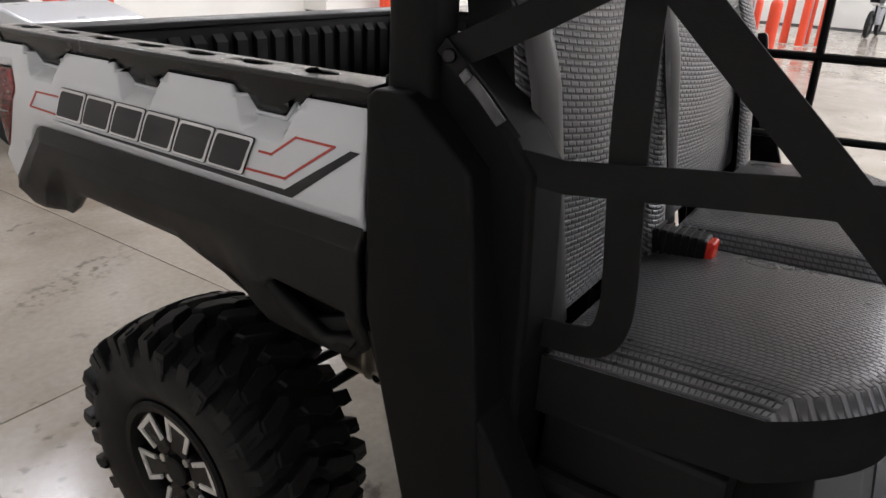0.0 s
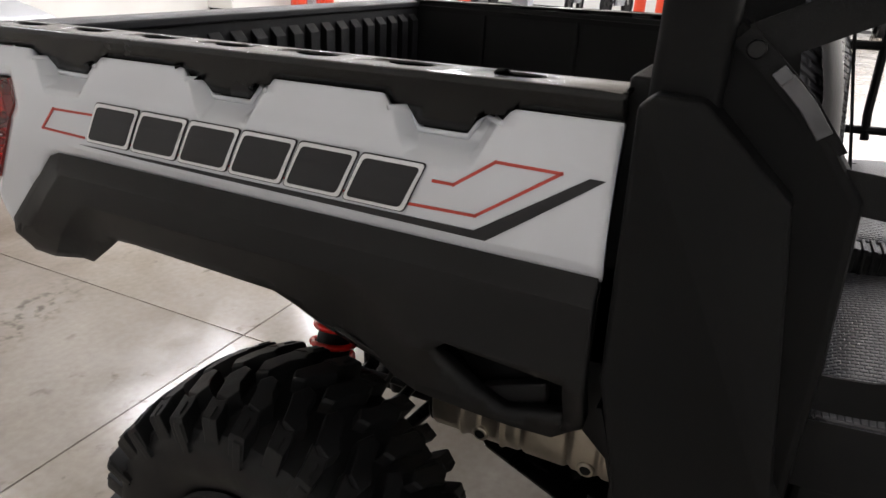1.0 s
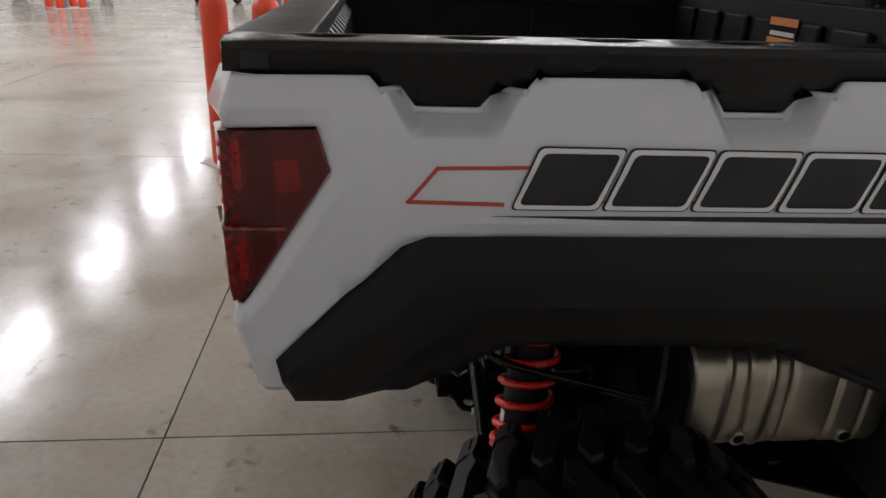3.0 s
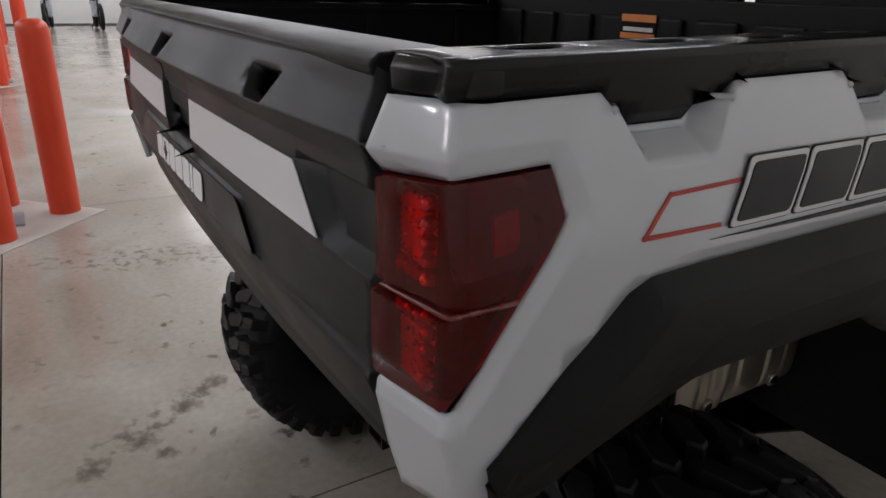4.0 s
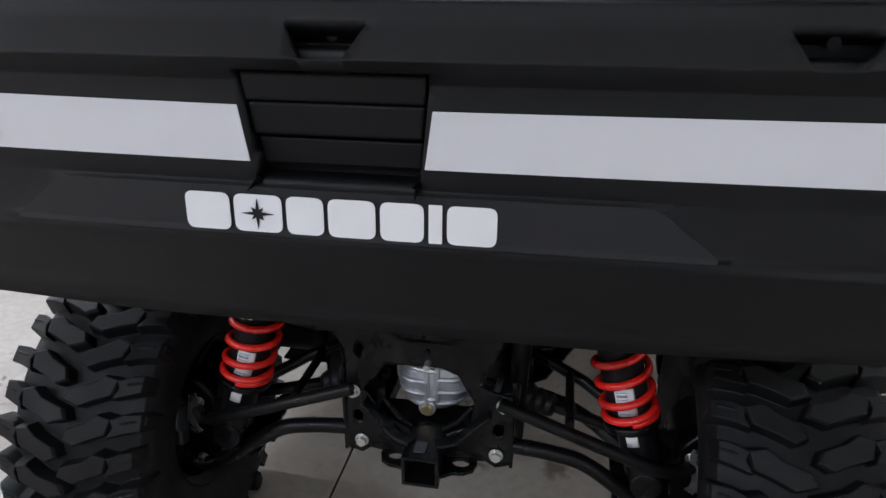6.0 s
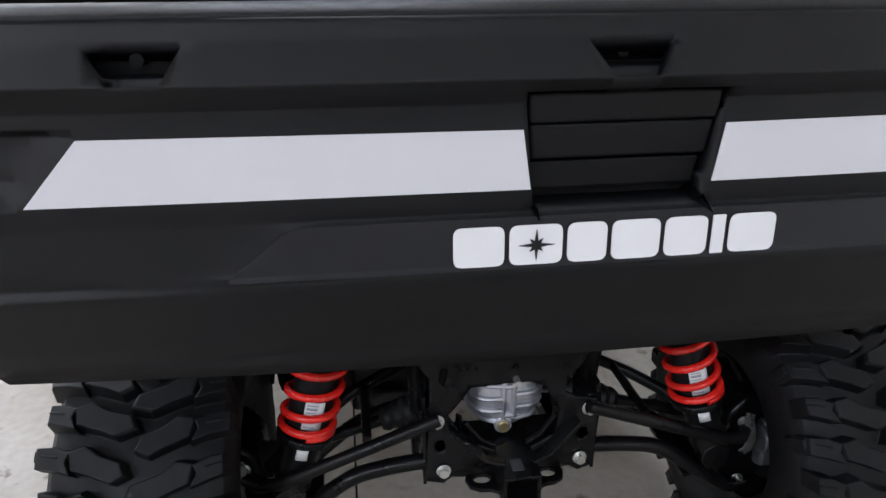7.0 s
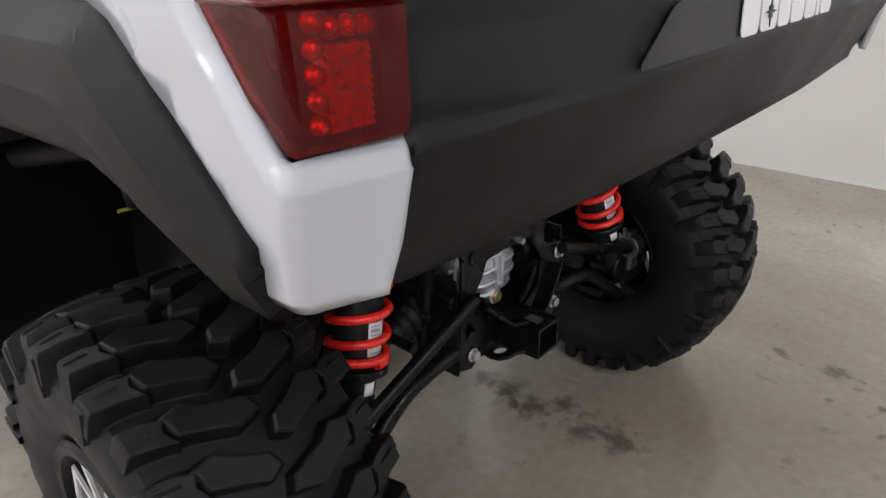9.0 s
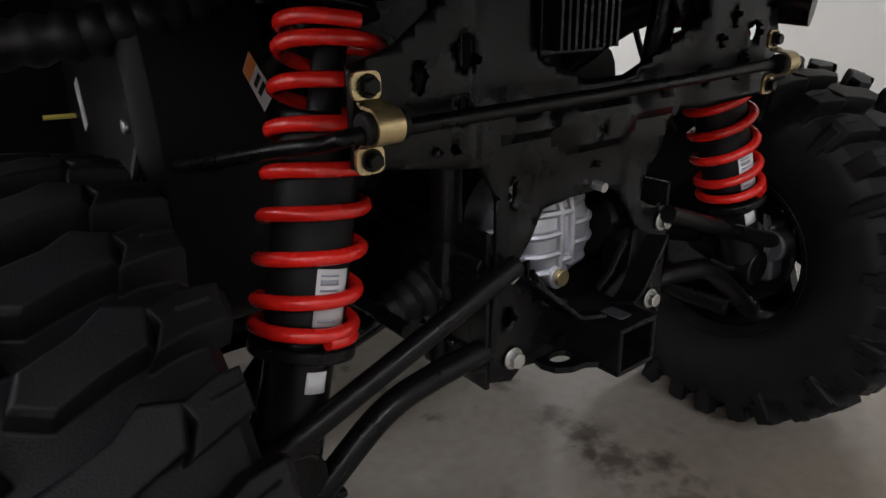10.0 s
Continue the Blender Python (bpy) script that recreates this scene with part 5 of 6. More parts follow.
def engine():
    """Dark drive unit between the frame rails."""
    bm = bmesh.new()
    add_prism(bm, [(-0.30, 0.36), (0.16, 0.36), (0.16, 0.52), (0.05, 0.60), (0.03, 0.86), (-0.22, 0.86), (-0.30, 0.74)], "y", 0.66, 1.05)
    block = part("engine_block", bm, STEEL, vehicle, "black engine and gearbox block", smooth=0, bevel=0.012)
    bm = prism(rounded([(0.62, 0.42), (1.04, 0.40), (1.05, 0.86), (0.80, 0.90), (0.66, 0.84), (0.62, 0.7)], 0.08, 6), "x", -0.45, -0.29)
    cover = part("belt_drive_cover", bm, PLASTIC, block, "black plastic belt drive cover", smooth=35, bevel=0.02)
    for y, z in ((0.68, 0.5), (0.66, 0.68), (0.8, 0.86), (0.96, 0.46)):
        part("cover_screw", cyl((-0.45, y, z), (-0.456, y, z), 0.008), ZINC, cover, bevel=0.001)
    bm = bmesh.new()
    add_prism(bm, [(0.888, 0.645), (0.868, 0.655), (0.88, 0.715), (0.90, 0.705)], "x", -0.452, -0.4505)
    part("warning_label", bm, LABEL, block, "orange and white warning label", smooth=0)
    # tilted warning label on the frame
    quad = [Vector(c) for c in ((-0.332, 0.62, 0.731), (-0.323, 0.62, 0.751), (-0.297, 0.622, 0.704), (-0.311, 0.622, 0.684))]

    def slip(name, a, b, c, d, lift, material, label=""):
        def at(u, v):
            return quad[0].lerp(quad[1], u).lerp(quad[3].lerp(quad[2], u), v) + Vector((0, -lift, 0))
        q = bmesh.new()
        q.faces.new([q.verts.new(at(u, v)) for u, v in ((a, b), (c, b), (c, d), (a, d))])
        return part(name, face_to(q, (0, -1, 0)), material, block, label, smooth=0, solid=0.0006)
    slip("warning_label", 0, 0, 1, 1, 0.0, LABEL, "small white label with an orange band")
    slip("label_band", 0, 0, 1, 0.28, 0.001, ORANGE)
    slip("label_bar", 0.2, 0.4, 0.8, 0.52, 0.001, CHAR_DECAL)
    slip("label_bar", 0.2, 0.6, 0.8, 0.72, 0.001, CHAR_DECAL)
    # finned regulator
    bm = box((-0.096, 0.40, 0.742), (0.006, 0.43, 0.86))
    reg = part("regulator", bm, STEEL, vehicle, "black finned voltage regulator", smooth=0, bevel=0.002)
    for i in range(9):
        x = -0.09 + i * 0.0112
        part("cooling_fin", box((x, 0.378, 0.748), (x + 0.004, 0.40, 0.855)), STEEL, reg, smooth=0)
    # frame rails and cross tubes under the bed
    for s in (1, -1):
        part("frame_rail", flip(box((0.20, 0.36, 0.872), (0.24, 1.2, 0.922)), s), STEEL, vehicle, smooth=0, bevel=0.003)
        part("frame_upright", flip(tube([(0.19, 0.44, 0.88), (0.17, 0.47, 0.56), (0.165, 0.5, 0.37)], 0.018), s), STEEL, vehicle)
        part("lower_rail", flip(box((0.11, 0.45, 0.36), (0.15, 1.9, 0.40)), s), STEEL, vehicle, smooth=0, bevel=0.003)
        # splash liner ahead of the wheel
        bm = bmesh.new()
        pts = [(1.085, 0.92), (1.115, 0.82), (1.15, 0.70), (1.175, 0.61)]
        if s < 0:
            pts = [(0.92, 0.925), (0.955, 0.80), (0.985, 0.66), (1.03, 0.50), (1.06, 0.40)]
        add_strip(bm, [(0.60, p[0], p[1]) for p in pts], 0.34, 0.006, (0, -1, 0.2))
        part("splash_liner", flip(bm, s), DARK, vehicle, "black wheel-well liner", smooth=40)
    # side of the lower frame, behind the wheel-well
    part("frame_side", box((0.18, 0.66, 0.40), (0.19, 1.2, 0.80)), STEEL, vehicle, smooth=0)
    part("cross_tube", tube([(-0.24, 0.38, 0.89), (0.24, 0.38, 0.89)], 0.016), STEEL, vehicle)
    for pts, r in (([(-0.30, 0.7, 0.84), (-0.42, 0.62, 0.86), (-0.5, 0.72, 0.84), (-0.62, 0.95, 0.80)], 0.024), ([(-0.2, 0.66, 0.8), (-0.1, 0.55, 0.84), (0.1, 0.52, 0.85), (0.22, 0.6, 0.86)], 0.014), ([(0.05, 0.66, 0.7), (0.15, 0.6, 0.74), (0.2, 0.7, 0.8)], 0.011),
                   ([(-0.26, 0.45, 0.86), (-0.3, 0.6, 0.74), (-0.28, 0.75, 0.70)], 0.008)):
        part("hose", tube(smooth_path(pts), r, 12), HOSE, vehicle, "black rubber hose")
    line = smooth_path([(-0.56, 0.72, 0.765), (-0.47, 0.68, 0.775), (-0.40, 0.66, 0.792), (-0.33, 0.68, 0.81), (-0.25, 0.74, 0.84)], 9)
    part("intake_hose", tube(line, [0.027 if i % 3 else 0.022 for i in range(len(line))], 18), HOSE, vehicle, "ribbed black intake hose", smooth=50)
    part("cable_clip", tube([(-0.490, 0.945, 0.660), (-0.428, 0.945, 0.658)], 0.0035, 8), mat("yellow_tie", (0.55, 0.48, 0.1), 0.5), vehicle, "thin yellow cable tie")


bulkhead()
hitch()
differential()
for s in (1, -1):
    shock(s)
    arms(s)
sway_bar()
muffler()
engine()


# ---------------------------------------------------------------- cab
def woven():
    """Grey vinyl with an embossed basket weave."""
    m = mat("woven_vinyl", (0.13, 0.133, 0.146), 0.33, 0, 0.0, 500, 0.12, 8, rvary=0.06)
    nt = m.node_tree
    b = nt.nodes["Principled BSDF"]
    tc = nt.nodes.new("ShaderNodeTexCoord")
    br = nt.nodes.new("ShaderNodeTexBrick")
    br.inputs["Scale"].default_value = 1.0
    br.inputs["Brick Width"].default_value, br.inputs["Row Height"].default_value = 0.0135, 0.0068
    br.inputs["Mortar Size"].default_value, br.inputs["Mortar Smooth"].default_value = 0.0020, 0.8
    nt.links.new(tc.outputs["UV"], br.inputs["Vector"])
    bp = nt.nodes.new("ShaderNodeBump")
    bp.invert = True
    bp.inputs["Strength"].default_value, bp.inputs["Distance"].default_value = 1.0, 0.0028
    nt.links.new(br.outputs["Fac"], bp.inputs["Height"])
    nt.links.new(bp.outputs["Normal"], b.inputs["Normal"])
    # the sunken gaps are darkened in colour, to deepen the relief
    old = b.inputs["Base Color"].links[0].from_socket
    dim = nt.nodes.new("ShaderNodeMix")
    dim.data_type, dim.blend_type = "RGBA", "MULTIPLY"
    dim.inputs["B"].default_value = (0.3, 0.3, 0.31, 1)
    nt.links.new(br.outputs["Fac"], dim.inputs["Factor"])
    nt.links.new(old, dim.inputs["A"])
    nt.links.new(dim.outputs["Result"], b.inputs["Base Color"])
    return m


WOVEN = woven()


def cushion(name, x0, x1, place, depth, thick, parent, label, material, puff=0.02, su=1.0, sv=1.0):
    """A padded slab: place(a, b, h) lays across, along and height into the world."""
    bm = bmesh.new()
    n, k = 22, 26
    uv = bm.loops.layers.uv.new("weave")
    grid = []
    for i in range(n + 1):
        row = []
        for j in range(k + 1):
            a, b = i / n, j / k
            e = min(1, min(a, 1 - a) * (x1 - x0) / 0.05, min(b, 1 - b) * depth / 0.05)
            h = thick * (0.74 + 0.26 * math.sqrt(max(0, 1 - (1 - e) ** 2))) + puff * math.sin(math.pi * a) * math.sin(math.pi * b)
            row.append((bm.verts.new(place(x0 + (x1 - x0) * a, depth * b, h)), (x0 + (x1 - x0) * a, depth * b), (((x0 + (x1 - x0) * a) * su, (depth * b + h * 0.8) * sv) if su > 0 else ((depth * b + h * 0.8) * sv, -(x0 + (x1 - x0) * a) * su))))
        grid.append(row)
    for i in range(n):
        for j in range(k):
            q = (grid[i][j], grid[i + 1][j], grid[i + 1][j + 1], grid[i][j + 1])
            f = bm.faces.new([v[0] for v in q])
            for lp, (_, _, c) in zip(f.loops, q):
                lp[uv].uv = c
    rim = [grid[i][0] for i in range(n + 1)] + [grid[n][j] for j in range(1, k + 1)] + [grid[i][k] for i in range(n - 1, -1, -1)] + [grid[0][j] for j in range(k - 1, 0, -1)]
    m = len(rim)
    base = bmesh.new()
    up = [base.verts.new(v[0].co) for v in rim]
    low = [base.verts.new(place(v[1][0], v[1][1], 0)) for v in rim]
    for i in range(m):
        base.faces.new((up[i], low[i], low[(i + 1) % m], up[(i + 1) % m]))
    base.faces.new(low[::-1])
    base.faces.new(up)
    bmesh.ops.recalc_face_normals(base, faces=base.faces[:])
    face_to(bm, place(0, 0, 1) - place(0, 0, 0))
    pad = part(name, bm, material, parent, label, smooth=60)
    if parent is vehicle:
        part("side_band", base, WEBBING, pad, "dark fabric side band", smooth=60)
    else:
        base.free()
    return pad


def seat_base(x, d, h):
    cut = max(0.0, min(1.0, (abs(x) - 0.42) / 0.22))
    return Vector((x, 1.30 + d * (0.9 - 0.30 * cut * cut), 0.805 + h + 0.05 * d))


def seat_back(x, d, h):
    return Vector((x, 1.20 + h - 0.16 * d, 0.90 + d))


def cab():
    for x0, x1 in ((0.13, 0.64), (-0.64, 0.08)):
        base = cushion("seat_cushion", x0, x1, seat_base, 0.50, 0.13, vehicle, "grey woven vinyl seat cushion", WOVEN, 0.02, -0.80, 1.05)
        part("seat_skirt", box((x0 + 0.01, 1.31, 0.70), (x1 - 0.01, 1.58, 0.81)), PLASTIC, base, smooth=0, bevel=0.01)
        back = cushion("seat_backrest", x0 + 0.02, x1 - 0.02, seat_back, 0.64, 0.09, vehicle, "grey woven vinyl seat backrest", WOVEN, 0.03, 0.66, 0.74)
        part("hip_panel", prism([(1.12, 0.75), (1.25, 0.75), (1.24, 0.93), (1.20, 1.16), (1.18, 1.26), (1.12, 1.28)], "x", x1 - 0.004, x1 + 0.012), PLASTIC, back, smooth=0, bevel=0.004)
        part("back_shell", box((x0 + 0.03, 1.13, 0.92), (x1 - 0.03, 1.16, 1.5)), PLASTIC, back, smooth=0, bevel=0.02)
        # smooth side bolsters, raised over the weave
        for a, b in ((x0 + 0.02, x0 + 0.10), (x1 - 0.10, x1 - 0.02)):
            inner = a < x0 + 0.05
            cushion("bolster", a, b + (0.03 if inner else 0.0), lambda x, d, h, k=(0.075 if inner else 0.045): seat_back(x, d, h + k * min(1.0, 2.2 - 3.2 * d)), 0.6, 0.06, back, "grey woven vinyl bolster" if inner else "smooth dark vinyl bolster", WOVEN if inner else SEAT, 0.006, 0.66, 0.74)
    buckle = part("belt_buckle", box((0.195, 1.30, 0.942), (0.243, 1.418, 0.984)), PLASTIC, vehicle, "black belt buckle with red button", smooth=0, bevel=0.006)
    part("release_button", box((0.199, 1.414, 0.946), (0.239, 1.431, 0.981)), mat("red_button", (0.7, 0.03, 0.015), 0.3), buckle, "red release button", smooth=0, bevel=0.004)
    for i in range(7):
        y = 1.312 + i * 0.014
        part("buckle_rib", box((0.192, y, 0.939), (0.246, y + 0.006, 0.987)), PLASTIC, buckle, smooth=0)
    part("seat_belt", strip(smooth_path([(0.20, 1.16, 1.52), (0.205, 1.24, 1.44), (0.21, 1.29, 1.24), (0.215, 1.33, 1.06)]), 0.03, 0.003, (0, 1, 0.2)), WEBBING, vehicle, "black seat belt webbing")
    # roll cage and net
    for s in (1, -1):
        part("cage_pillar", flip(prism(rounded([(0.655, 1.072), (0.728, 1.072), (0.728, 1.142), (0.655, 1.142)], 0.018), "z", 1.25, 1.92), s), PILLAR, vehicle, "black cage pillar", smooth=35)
        part("cage_rail", flip(tube(smooth_path([(0.69, 1.107, 1.91), (0.68, 1.3, 1.95), (0.66, 2.0, 1.95), (0.68, 2.35, 1.75), (0.70, 2.6, 1.2)]), 0.028, 14), s), PLASTIC, vehicle, "black cage tube")
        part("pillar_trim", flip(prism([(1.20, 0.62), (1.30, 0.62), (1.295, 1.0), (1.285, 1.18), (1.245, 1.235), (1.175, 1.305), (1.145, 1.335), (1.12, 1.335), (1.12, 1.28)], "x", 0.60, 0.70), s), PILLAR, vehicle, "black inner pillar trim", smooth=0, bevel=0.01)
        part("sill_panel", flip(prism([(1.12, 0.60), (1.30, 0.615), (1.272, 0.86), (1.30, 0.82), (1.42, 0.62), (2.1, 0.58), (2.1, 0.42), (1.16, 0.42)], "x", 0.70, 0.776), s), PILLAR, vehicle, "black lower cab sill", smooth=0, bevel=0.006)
        part("front_fender", flip(prism([(2.05, 0.5), (2.12, 0.74), (2.3, 0.93), (2.62, 1.0), (2.95, 0.9), (3.05, 0.75), (2.95, 0.78), (2.7, 0.86), (2.4, 0.8), (2.2, 0.6), (2.15, 0.45)], "x", 0.45, 0.785), s), PLASTIC, vehicle, "black front wheel arch", smooth=0, bevel=0.01)
        wheel(s, AXLE_Y + 2.06)
    # roof above the view, added so that the seats lie in shade
    part("seat_shade_roof", prism(rounded([(1.05, 1.955), (1.3, 1.985), (2.0, 1.985), (2.3, 1.95), (2.3, 1.965), (2.0, 2.01), (1.3, 2.01), (1.05, 1.98)], 0.01), "x", -0.72, 0.72), PLASTIC, vehicle, "unseen black cab roof, added to shade the seats", smooth=30)
    part("cage_bar", tube([(-0.68, 1.107, 1.91), (0.68, 1.107, 1.91)], 0.028, 14), PLASTIC, vehicle)
    part("cage_bar", tube([(-0.66, 2.0, 1.945), (0.66, 2.0, 1.945)], 0.025, 14), PLASTIC, vehicle)
    part("cab_floor", box((-0.7, 1.1, 0.42), (0.7, 2.45, 0.45)), PLASTIC, vehicle, smooth=0)
    part("seat_box", box((-0.66, 1.3, 0.45), (0.66, 1.76, 0.71)), PLASTIC, vehicle, "black under-seat box", smooth=0, bevel=0.02)
    part("cab_rear_panel", box((-0.66, 1.10, 0.45), (0.66, 1.125, 1.24)), PLASTIC, vehicle, smooth=0)
    part("dashboard", prism(rounded([(2.1, 0.95), (2.2, 1.12), (2.45, 1.16), (2.45, 0.45), (2.35, 0.45), (2.3, 0.85)], 0.03), "x", -0.66, 0.66), PLASTIC, vehicle, "black dashboard", smooth=30)
    part("hood", prism(rounded([(2.45, 0.8), (2.45, 1.16), (2.75, 1.12), (3.05, 0.98), (3.12, 0.7), (3.0, 0.6)], 0.04), "x", -0.44, 0.44), PAINT, vehicle, "light grey painted hood", smooth=30, bevel=0.01)
    part("bumper", tube(smooth_path([(-0.45, 3.0, 0.5), (-0.42, 3.15, 0.62), (0.42, 3.15, 0.62), (0.45, 3.0, 0.5)]), 0.025, 12), STEEL, vehicle)
    net = part("side_net", strip([(0.69, 1.25, 1.19), (0.685, 1.32, 1.185), (0.68, 1.6, 1.222), (0.68, 2.1, 1.25)], 0.042, 0.003, (1, 0, 0)), WEBBING, vehicle, "black webbing side net")
    for pts, w in (([(0.68, 1.37, 1.455), (0.68, 1.656, 1.192), (0.68, 2.0, 0.86)], 0.045), (smooth_path([(0.665, 1.378, 1.46), (0.675, 1.388, 1.26), (0.660, 1.401, 1.06), (0.652, 1.397, 0.99), (0.645, 1.376, 0.955), (0.638, 1.33, 0.941), (0.638, 1.27, 0.938)]), 0.046),
                   ([(0.70, 1.16, 1.315), (0.69, 1.25, 1.36), (0.682, 1.38, 1.43)], 0.04)):
        part("net_strap", strip(pts, w, 0.004, (1, 0, 0)), WEBBING, net)
    guide = part("belt_guide", strip([(0.708, 1.148, 1.325), (0.708, 1.175, 1.302), (0.704, 1.215, 1.265), (0.69, 1.25, 1.22)], 0.022, 0.006, (1, 0, 0)), WEBBING, vehicle, "black belt strap with a metal tongue", smooth=40)
    part("belt_tongue", strip([(0.714, 1.193, 1.289), (0.712, 1.215, 1.268), (0.703, 1.236, 1.240)], 0.015, 0.004, (1, 0, 0)), GUIDE, guide, "grey metal belt tongue", smooth=40, bevel=0.001)
    part("tongue_edge", strip([(0.716, 1.184, 1.297), (0.7165, 1.194, 1.287)], 0.014, 0.005, (1, 0, 0)), GUIDE, guide, "dull metal tongue edge", smooth=0, bevel=0.0015)
    part("guide_bolt", cyl((0.710, 1.162, 1.313), (0.718, 1.162, 1.313), 0.009), STEEL, guide, bevel=0.002)
    far = part("far_net", tube([(-0.70, 1.12, 1.215), (-0.70, 2.1, 1.24)], 0.012, 8), WEBBING, vehicle, "black far side net")
    for pts in ([(-0.70, 1.40, 1.9), (-0.70, 1.43, 1.05), (-0.7, 1.44, 0.98)], [(-0.70, 1.12, 0.99), (-0.70, 1.636, 1.016), (-0.7, 2.1, 1.03)], [(-0.70, 1.15, 1.3), (-0.7, 1.28, 1.0)]):
        part("net_strap", tube(pts, 0.011, 8), WEBBING, far)


cab()


def side_flap():
    """Black half door that stands at the far side of the cab."""
    pts = rounded([(1.235, 1.26), (1.27, 1.06), (1.31, 0.86), (1.355, 0.585), (1.40, 0.57), (1.44, 0.66), (1.40, 0.88), (1.31, 1.10), (1.27, 1.27)], 0.02)
    flap = part("half_door", prism(pts, "x", -0.792, -0.774), RAIL, vehicle, "black half door at the side of the cab", smooth=30, bevel=0.004)
    # bright metal tube put in where a glint shows by the door
    part("door_glint", tube([(-0.775, 1.275, 0.80), (-0.777, 1.275, 0.755)], 0.006, 10), ZINC, flap, "small metal tube standing in for a glint")


side_flap()


# ---------------------------------------------------------------- hall
def bollard_mesh():
    bm = bmesh.new()
    prof = [(0.083, 0.0), (0.083, 1.0), (0.08, 1.03), (0.068, 1.055), (0.045, 1.072), (0.0, 1.078)]
    seg = 28
    rings = [[bm.verts.new((r * math.cos(2 * math.pi * k / seg), r * math.sin(2 * math.pi * k / seg), z)) for k in range(seg)] for r, z in prof[:-1]]
    for a, b in zip(rings, rings[1:]):
        for k in range(seg):
            bm.faces.new((a[k], a[(k + 1) % seg], b[(k + 1) % seg], b[k]))
    bm.faces.new(rings[-1])
    bm.faces.new(rings[0][::-1])
    return bm


def column_group(cx, cy, first):
    """A steel column on a turned concrete pad, ringed by four bollards."""
    r = 0.54
    pad = part("concrete_pad", prism([(cx - r, cy), (cx, cy - r), (cx + r, cy), (cx, cy + r)], "z", 0.0, 0.006), PAD, smooth=0, bevel=0.003)
    tagged(pad, "pale square concrete pad set diagonally in the floor", "concrete pad", "column pads")
    col = part("steel_column", box((cx - 0.06, cy - 0.06, 0.006), (cx + 0.06, cy + 0.06, CEIL)), COLUMN, smooth=0, bevel=0.008)
    tagged(col, "grey painted square steel roof column on a pad", "column", "roof columns")
    part("base_plate", box((cx - 0.12, cy - 0.12, 0.006), (cx + 0.12, cy + 0.12, 0.02)), COLUMN, col, smooth=0)
    for dx, dy in ((0.31, 0.0), (-0.02, -0.37), (-0.08, 0.33), (-0.36, 0.02)):
        m = Matrix.Translation((cx + dx, cy + dy, 0.006))
        if not first:
            ob = part("bollard", bollard_mesh(), BOLLARD, smooth=40)
            tagged(ob, "bright orange plastic-sleeved safety bollard beside a column", "bollard", "bollards round the columns")
            ob.matrix_basis = m
            first.append(ob)
        else:
            copy_thing(first[0], m)


bollards = []
for cx, cy in ((-3.2, -0.45), (-9.45, -0.45), (-3.2, -6.75), (-9.45, -6.75), (-15.7, -0.45), (-15.7, -6.75)):
    column_group(cx, cy, bollards)


def counter(x0, x1, y0, y1):
    ob = part("workbench", box((x0, y0, 0.1), (x1, y1, 0.92)), WALLPAINT, smooth=0, bevel=0.01)
    tagged(ob, "long white cabinet bench with a dark plinth against the wall", "cabinet")
    part("plinth", box((x0 + 0.03, y0 + 0.02, 0.0), (x1 - 0.03, y1 - 0.04, 0.1)), DARK, ob, "dark recessed plinth", smooth=0)
    part("worktop", box((x0 - 0.02, y0, 0.92), (x1 + 0.02, y1 + 0.02, 0.96)), COLUMN, ob, smooth=0, bevel=0.004)


def tool_chest(x, y):
    red = mat("red_enamel", (0.5, 0.03, 0.02), 0.3, coat=0.3)
    ob = part("tool_chest", box((x - 0.35, y - 0.25, 0.12), (x + 0.35, y + 0.25, 1.0)), red, smooth=0, bevel=0.01)
    tagged(ob, "red enamelled rolling tool chest with drawers", "tool chest")
    for i in range(5):
        part("drawer", box((x - 0.32, y + 0.25, 0.16 + i * 0.165), (x + 0.32, y + 0.265, 0.305 + i * 0.165)), red, ob, smooth=0, bevel=0.004)
    for dx in (-0.28, 0.28):
        for dy in (-0.18, 0.18):
            part("caster", cyl((x + dx - 0.02, y + dy, 0.06), (x + dx + 0.02, y + dy, 0.06), 0.06), RUBBER, ob)


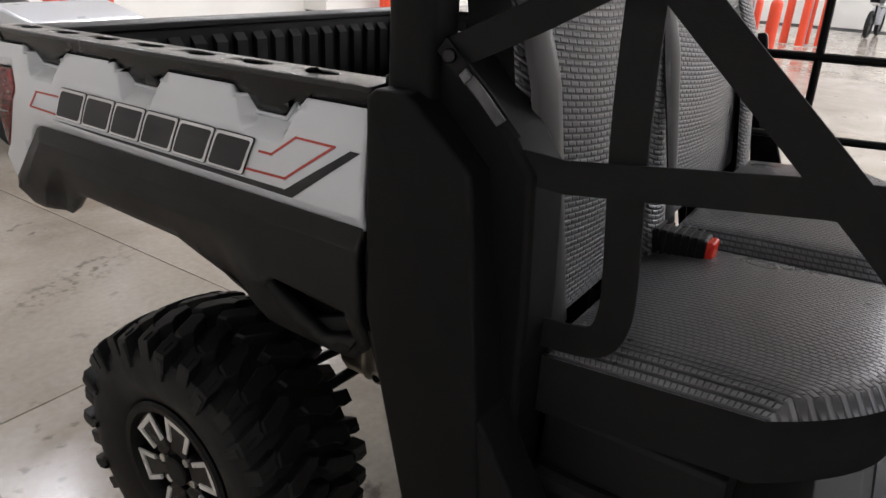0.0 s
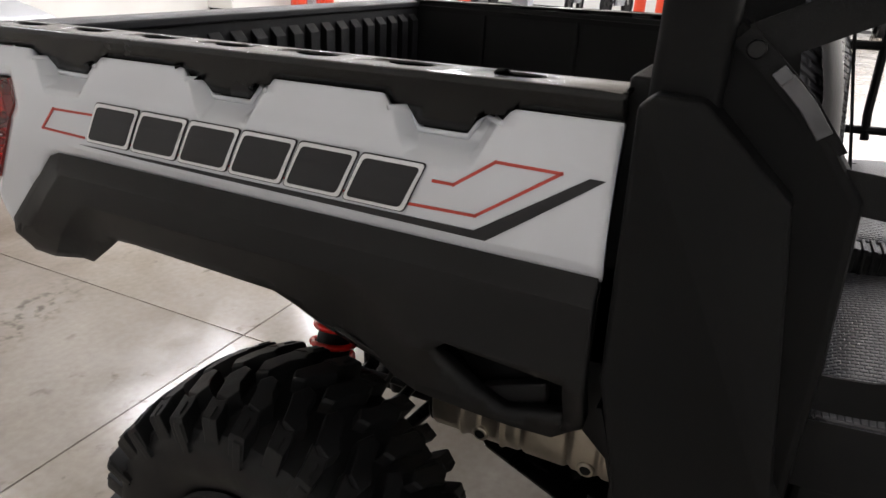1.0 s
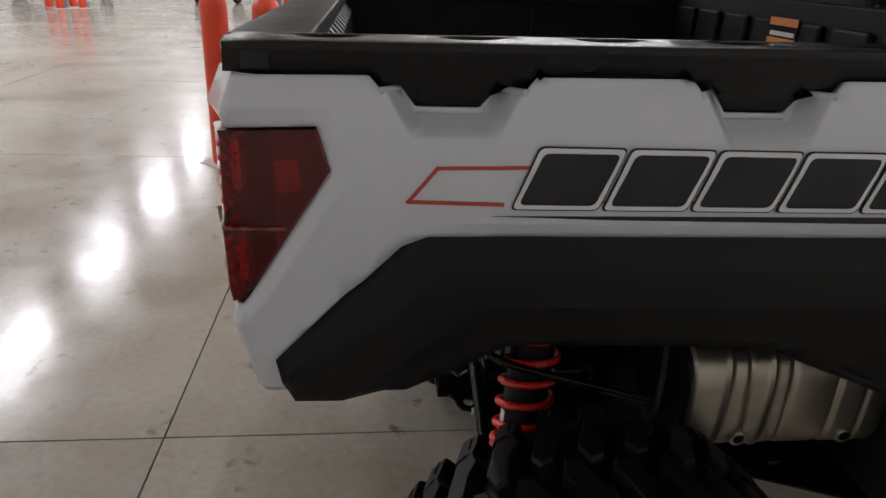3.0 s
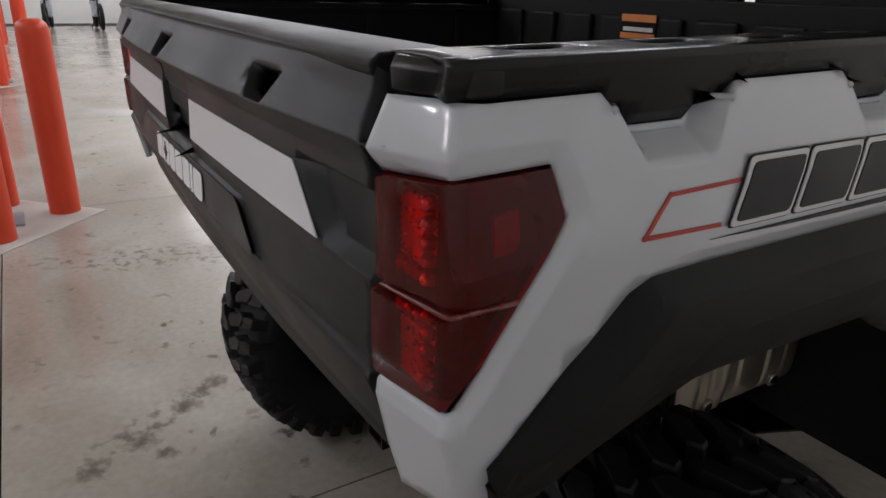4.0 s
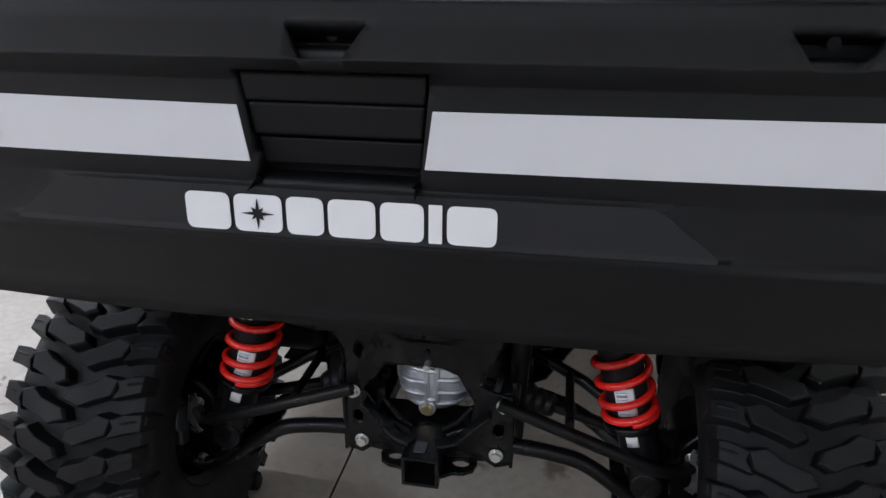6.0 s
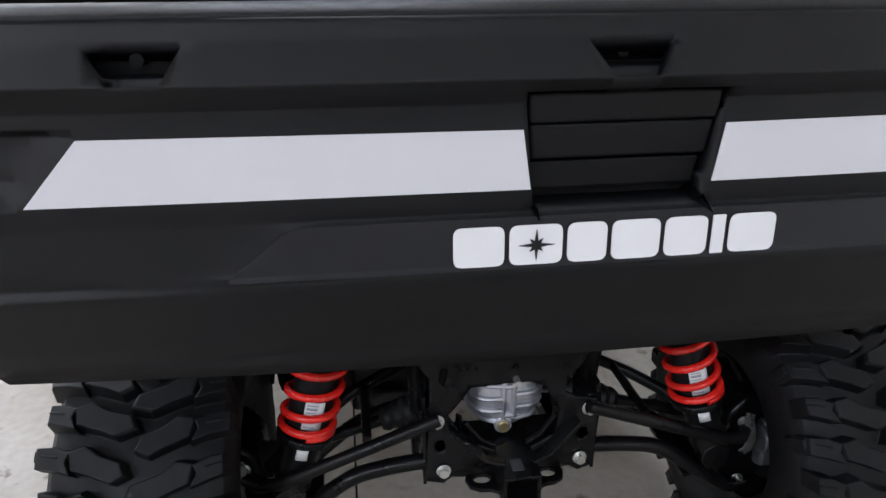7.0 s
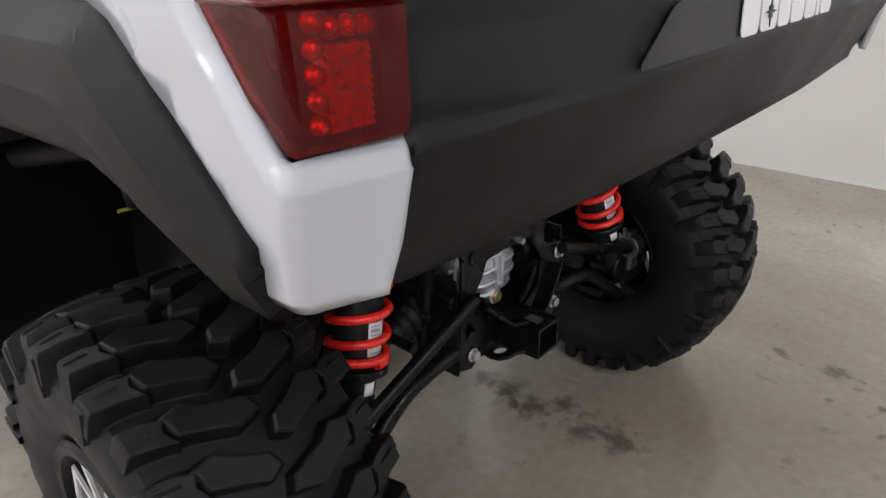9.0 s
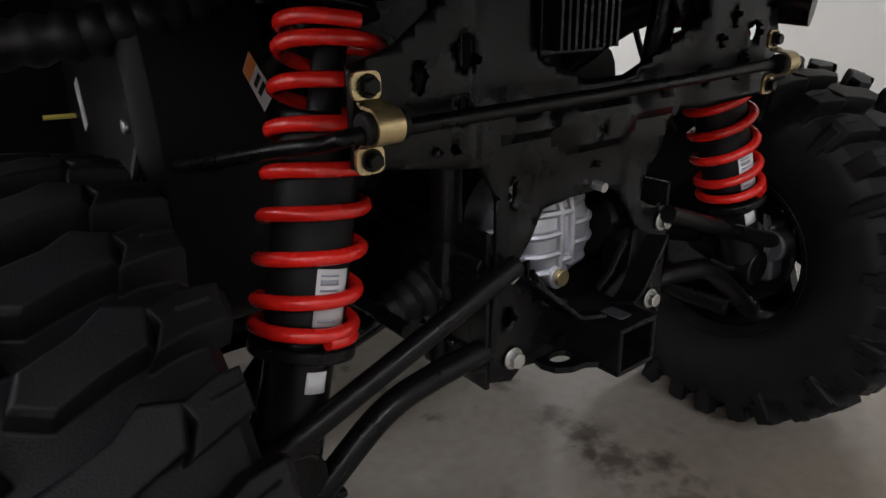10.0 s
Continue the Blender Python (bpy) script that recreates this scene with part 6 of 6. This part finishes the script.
def motorcycle(x, y, turn, color):
    """A parked dirt bike, seen far off."""
    root = tagged(new("motorcycle"), "parked %s and black off-road motorcycle on its stand" % color[0], "motorcycle", "motorcycles along the wall")
    body = mat(color[0] + "_fairing", color[1], 0.3, coat=0.4)
    for wy in (-0.66, 0.66):
        bm = bmesh.new()
        add_tube(bm, [(0, wy + 0.29 * math.cos(q), 0.34 + 0.29 * math.sin(q)) for q in (2 * math.pi * k / 28 for k in range(29))], 0.05, 10, True)
        w = part("wheel", bm, RUBBER, root, "black knobbly tyre")
        part("rim", cyl((-0.02, wy, 0.34), (0.02, wy, 0.34), 0.2), STEEL, w)
    part("fuel_tank", prism(rounded([(-0.05, 0.75), (0.35, 0.72), (0.42, 0.9), (0.3, 1.0), (0.0, 0.92)], 0.06), "x", -0.13, 0.13), body, root, smooth=40, bevel=0.03)
    part("saddle", prism(rounded([(-0.7, 0.86), (0.02, 0.84), (0.05, 0.94), (-0.75, 0.98)], 0.03), "x", -0.11, 0.11), PLASTIC, root, smooth=40, bevel=0.02)
    part("engine", prism(rounded([(-0.18, 0.32), (0.26, 0.32), (0.3, 0.7), (-0.1, 0.72)], 0.05), "x", -0.12, 0.12), ALLOY, root, smooth=40, bevel=0.02)
    part("fork", tube([(0, 0.66, 0.34), (0, 0.42, 1.08)], 0.035), ZINC, root)
    part("swing_arm", tube([(0, -0.66, 0.34), (0, -0.1, 0.45)], 0.035), STEEL, root)
    part("handlebar", tube([(-0.38, 0.36, 1.14), (0.38, 0.36, 1.14)], 0.014), STEEL, root)
    part("front_mudguard", strip([(0, 0.95, 0.62), (0, 0.7, 0.74), (0, 0.38, 0.78)], 0.14, 0.02, (0, 0.2, 1)), body, root)
    part("rear_mudguard", strip([(0, -1.0, 0.86), (0, -0.7, 0.84), (0, -0.4, 0.8)], 0.16, 0.02, (0, 0, 1)), body, root)
    part("frame", tube([(0, 0.42, 1.0), (0, 0.3, 0.35), (0, -0.15, 0.33), (0, -0.3, 0.84)], 0.025), STEEL, root)
    part("side_stand", tube([(-0.08, -0.1, 0.34), (-0.2, -0.05, 0.01)], 0.012), STEEL, root)
    root.matrix_basis = pose(x, y, 0, 0, 0, turn)


def quad_bike(x, y, turn):
    """A parked quad with grey bodywork."""
    root = tagged(new("quad_bike"), "parked grey quad bike with black knobbly tyres", "quad bike", "quad bikes in the hall")
    for wx in (-0.42, 0.42):
        for wy in (-0.62, 0.62):
            bm = revolve([(0.13, -0.08), (0.2, -0.11), (0.29, -0.10), (0.32, -0.04), (0.32, 0.04), (0.29, 0.10), (0.2, 0.11), (0.13, 0.08)], 32)
            bm.transform(Matrix.Translation((wx, wy, 0.32)))
            w = part("wheel", bm, RUBBER, root, "black quad tyre", smooth=40)
            part("rim", cyl((wx - 0.06, wy, 0.32), (wx + 0.06, wy, 0.32), 0.14), STEEL, w)
    part("bodywork", prism(rounded([(-1.0, 0.62), (-0.9, 0.86), (-0.35, 0.82), (0.25, 0.84), (0.5, 1.0), (0.95, 0.88), (1.05, 0.6), (0.8, 0.68), (0.3, 0.6), (-0.4, 0.6), (-0.8, 0.68)], 0.08), "x", -0.46, 0.46), PAINT, root, "grey plastic bodywork", smooth=40, bevel=0.05)
    part("saddle", prism(rounded([(-0.6, 0.82), (0.1, 0.82), (0.12, 0.96), (-0.6, 0.98)], 0.04), "x", -0.15, 0.15), PLASTIC, root, smooth=40, bevel=0.03)
    part("frame", box((-0.2, -0.8, 0.28), (0.2, 0.8, 0.62)), STEEL, root, smooth=0, bevel=0.03)
    part("handlebar", tube([(-0.38, 0.28, 1.12), (0, 0.4, 1.06), (0.38, 0.28, 1.12)], 0.014), STEEL, root)
    part("rear_rack", tube([(-0.3, -0.95, 0.92), (0.3, -0.95, 0.92), (0.3, -0.5, 0.92), (-0.3, -0.5, 0.92), (-0.3, -0.95, 0.92)], 0.012), STEEL, root)
    root.matrix_basis = pose(x, y, 0, 0, 0, turn)


counter(-13.4, -10.6, -10.4, -9.7)
tool_chest(-12.4, -9.0)
for i, (x, y) in enumerate(((-18.6, -8.6), (-19.2, -7.4), (-19.6, -4.6), (-19.9, -3.4), (-20.2, 0.6), (-20.3, 1.8))):
    motorcycle(x, y, 75 + 8 * (i % 3), (("red", (0.5, 0.02, 0.02)), ("white", (0.7, 0.7, 0.7)), ("blue", (0.03, 0.08, 0.4)))[i % 3])
quad_bike(-20.9, 3.1, 90)
quad_bike(-1.15, -4.05, 10)

# ---------------------------------------------------------------- floor slabs
PITCH, JOINT = 3.03, 0.006
JX, JY = -0.305, -0.44


def slabs():
    shared = {}
    xs = [JX + i * PITCH for i in range(-7, 2)]
    ys = [JY + i * PITCH for i in range(-5, 4)]
    for x in xs:
        for y in ys:
            x0, x1 = max(x, X0 - 0.1), min(x + PITCH, X1 + 0.1)
            y0, y1 = max(y, Y0 - 0.1), min(y + PITCH, Y1 + 0.1)
            if x1 - x0 < 0.1 or y1 - y0 < 0.1:
                continue
            key = (round(x1 - x0, 3), round(y1 - y0, 3))
            if key not in shared:
                bm = box((JOINT / 2, JOINT / 2, -0.014), (x1 - x0 - JOINT / 2, y1 - y0 - JOINT / 2, 0))
                ob = part("floor_slab", bm, CONCRETE, floor, smooth=0)
                shared[key] = ob.data
            else:
                ob = new("floor_slab", shared[key])
                ob.parent = floor
            ob.location = (x0, y0, 0)


slabs()
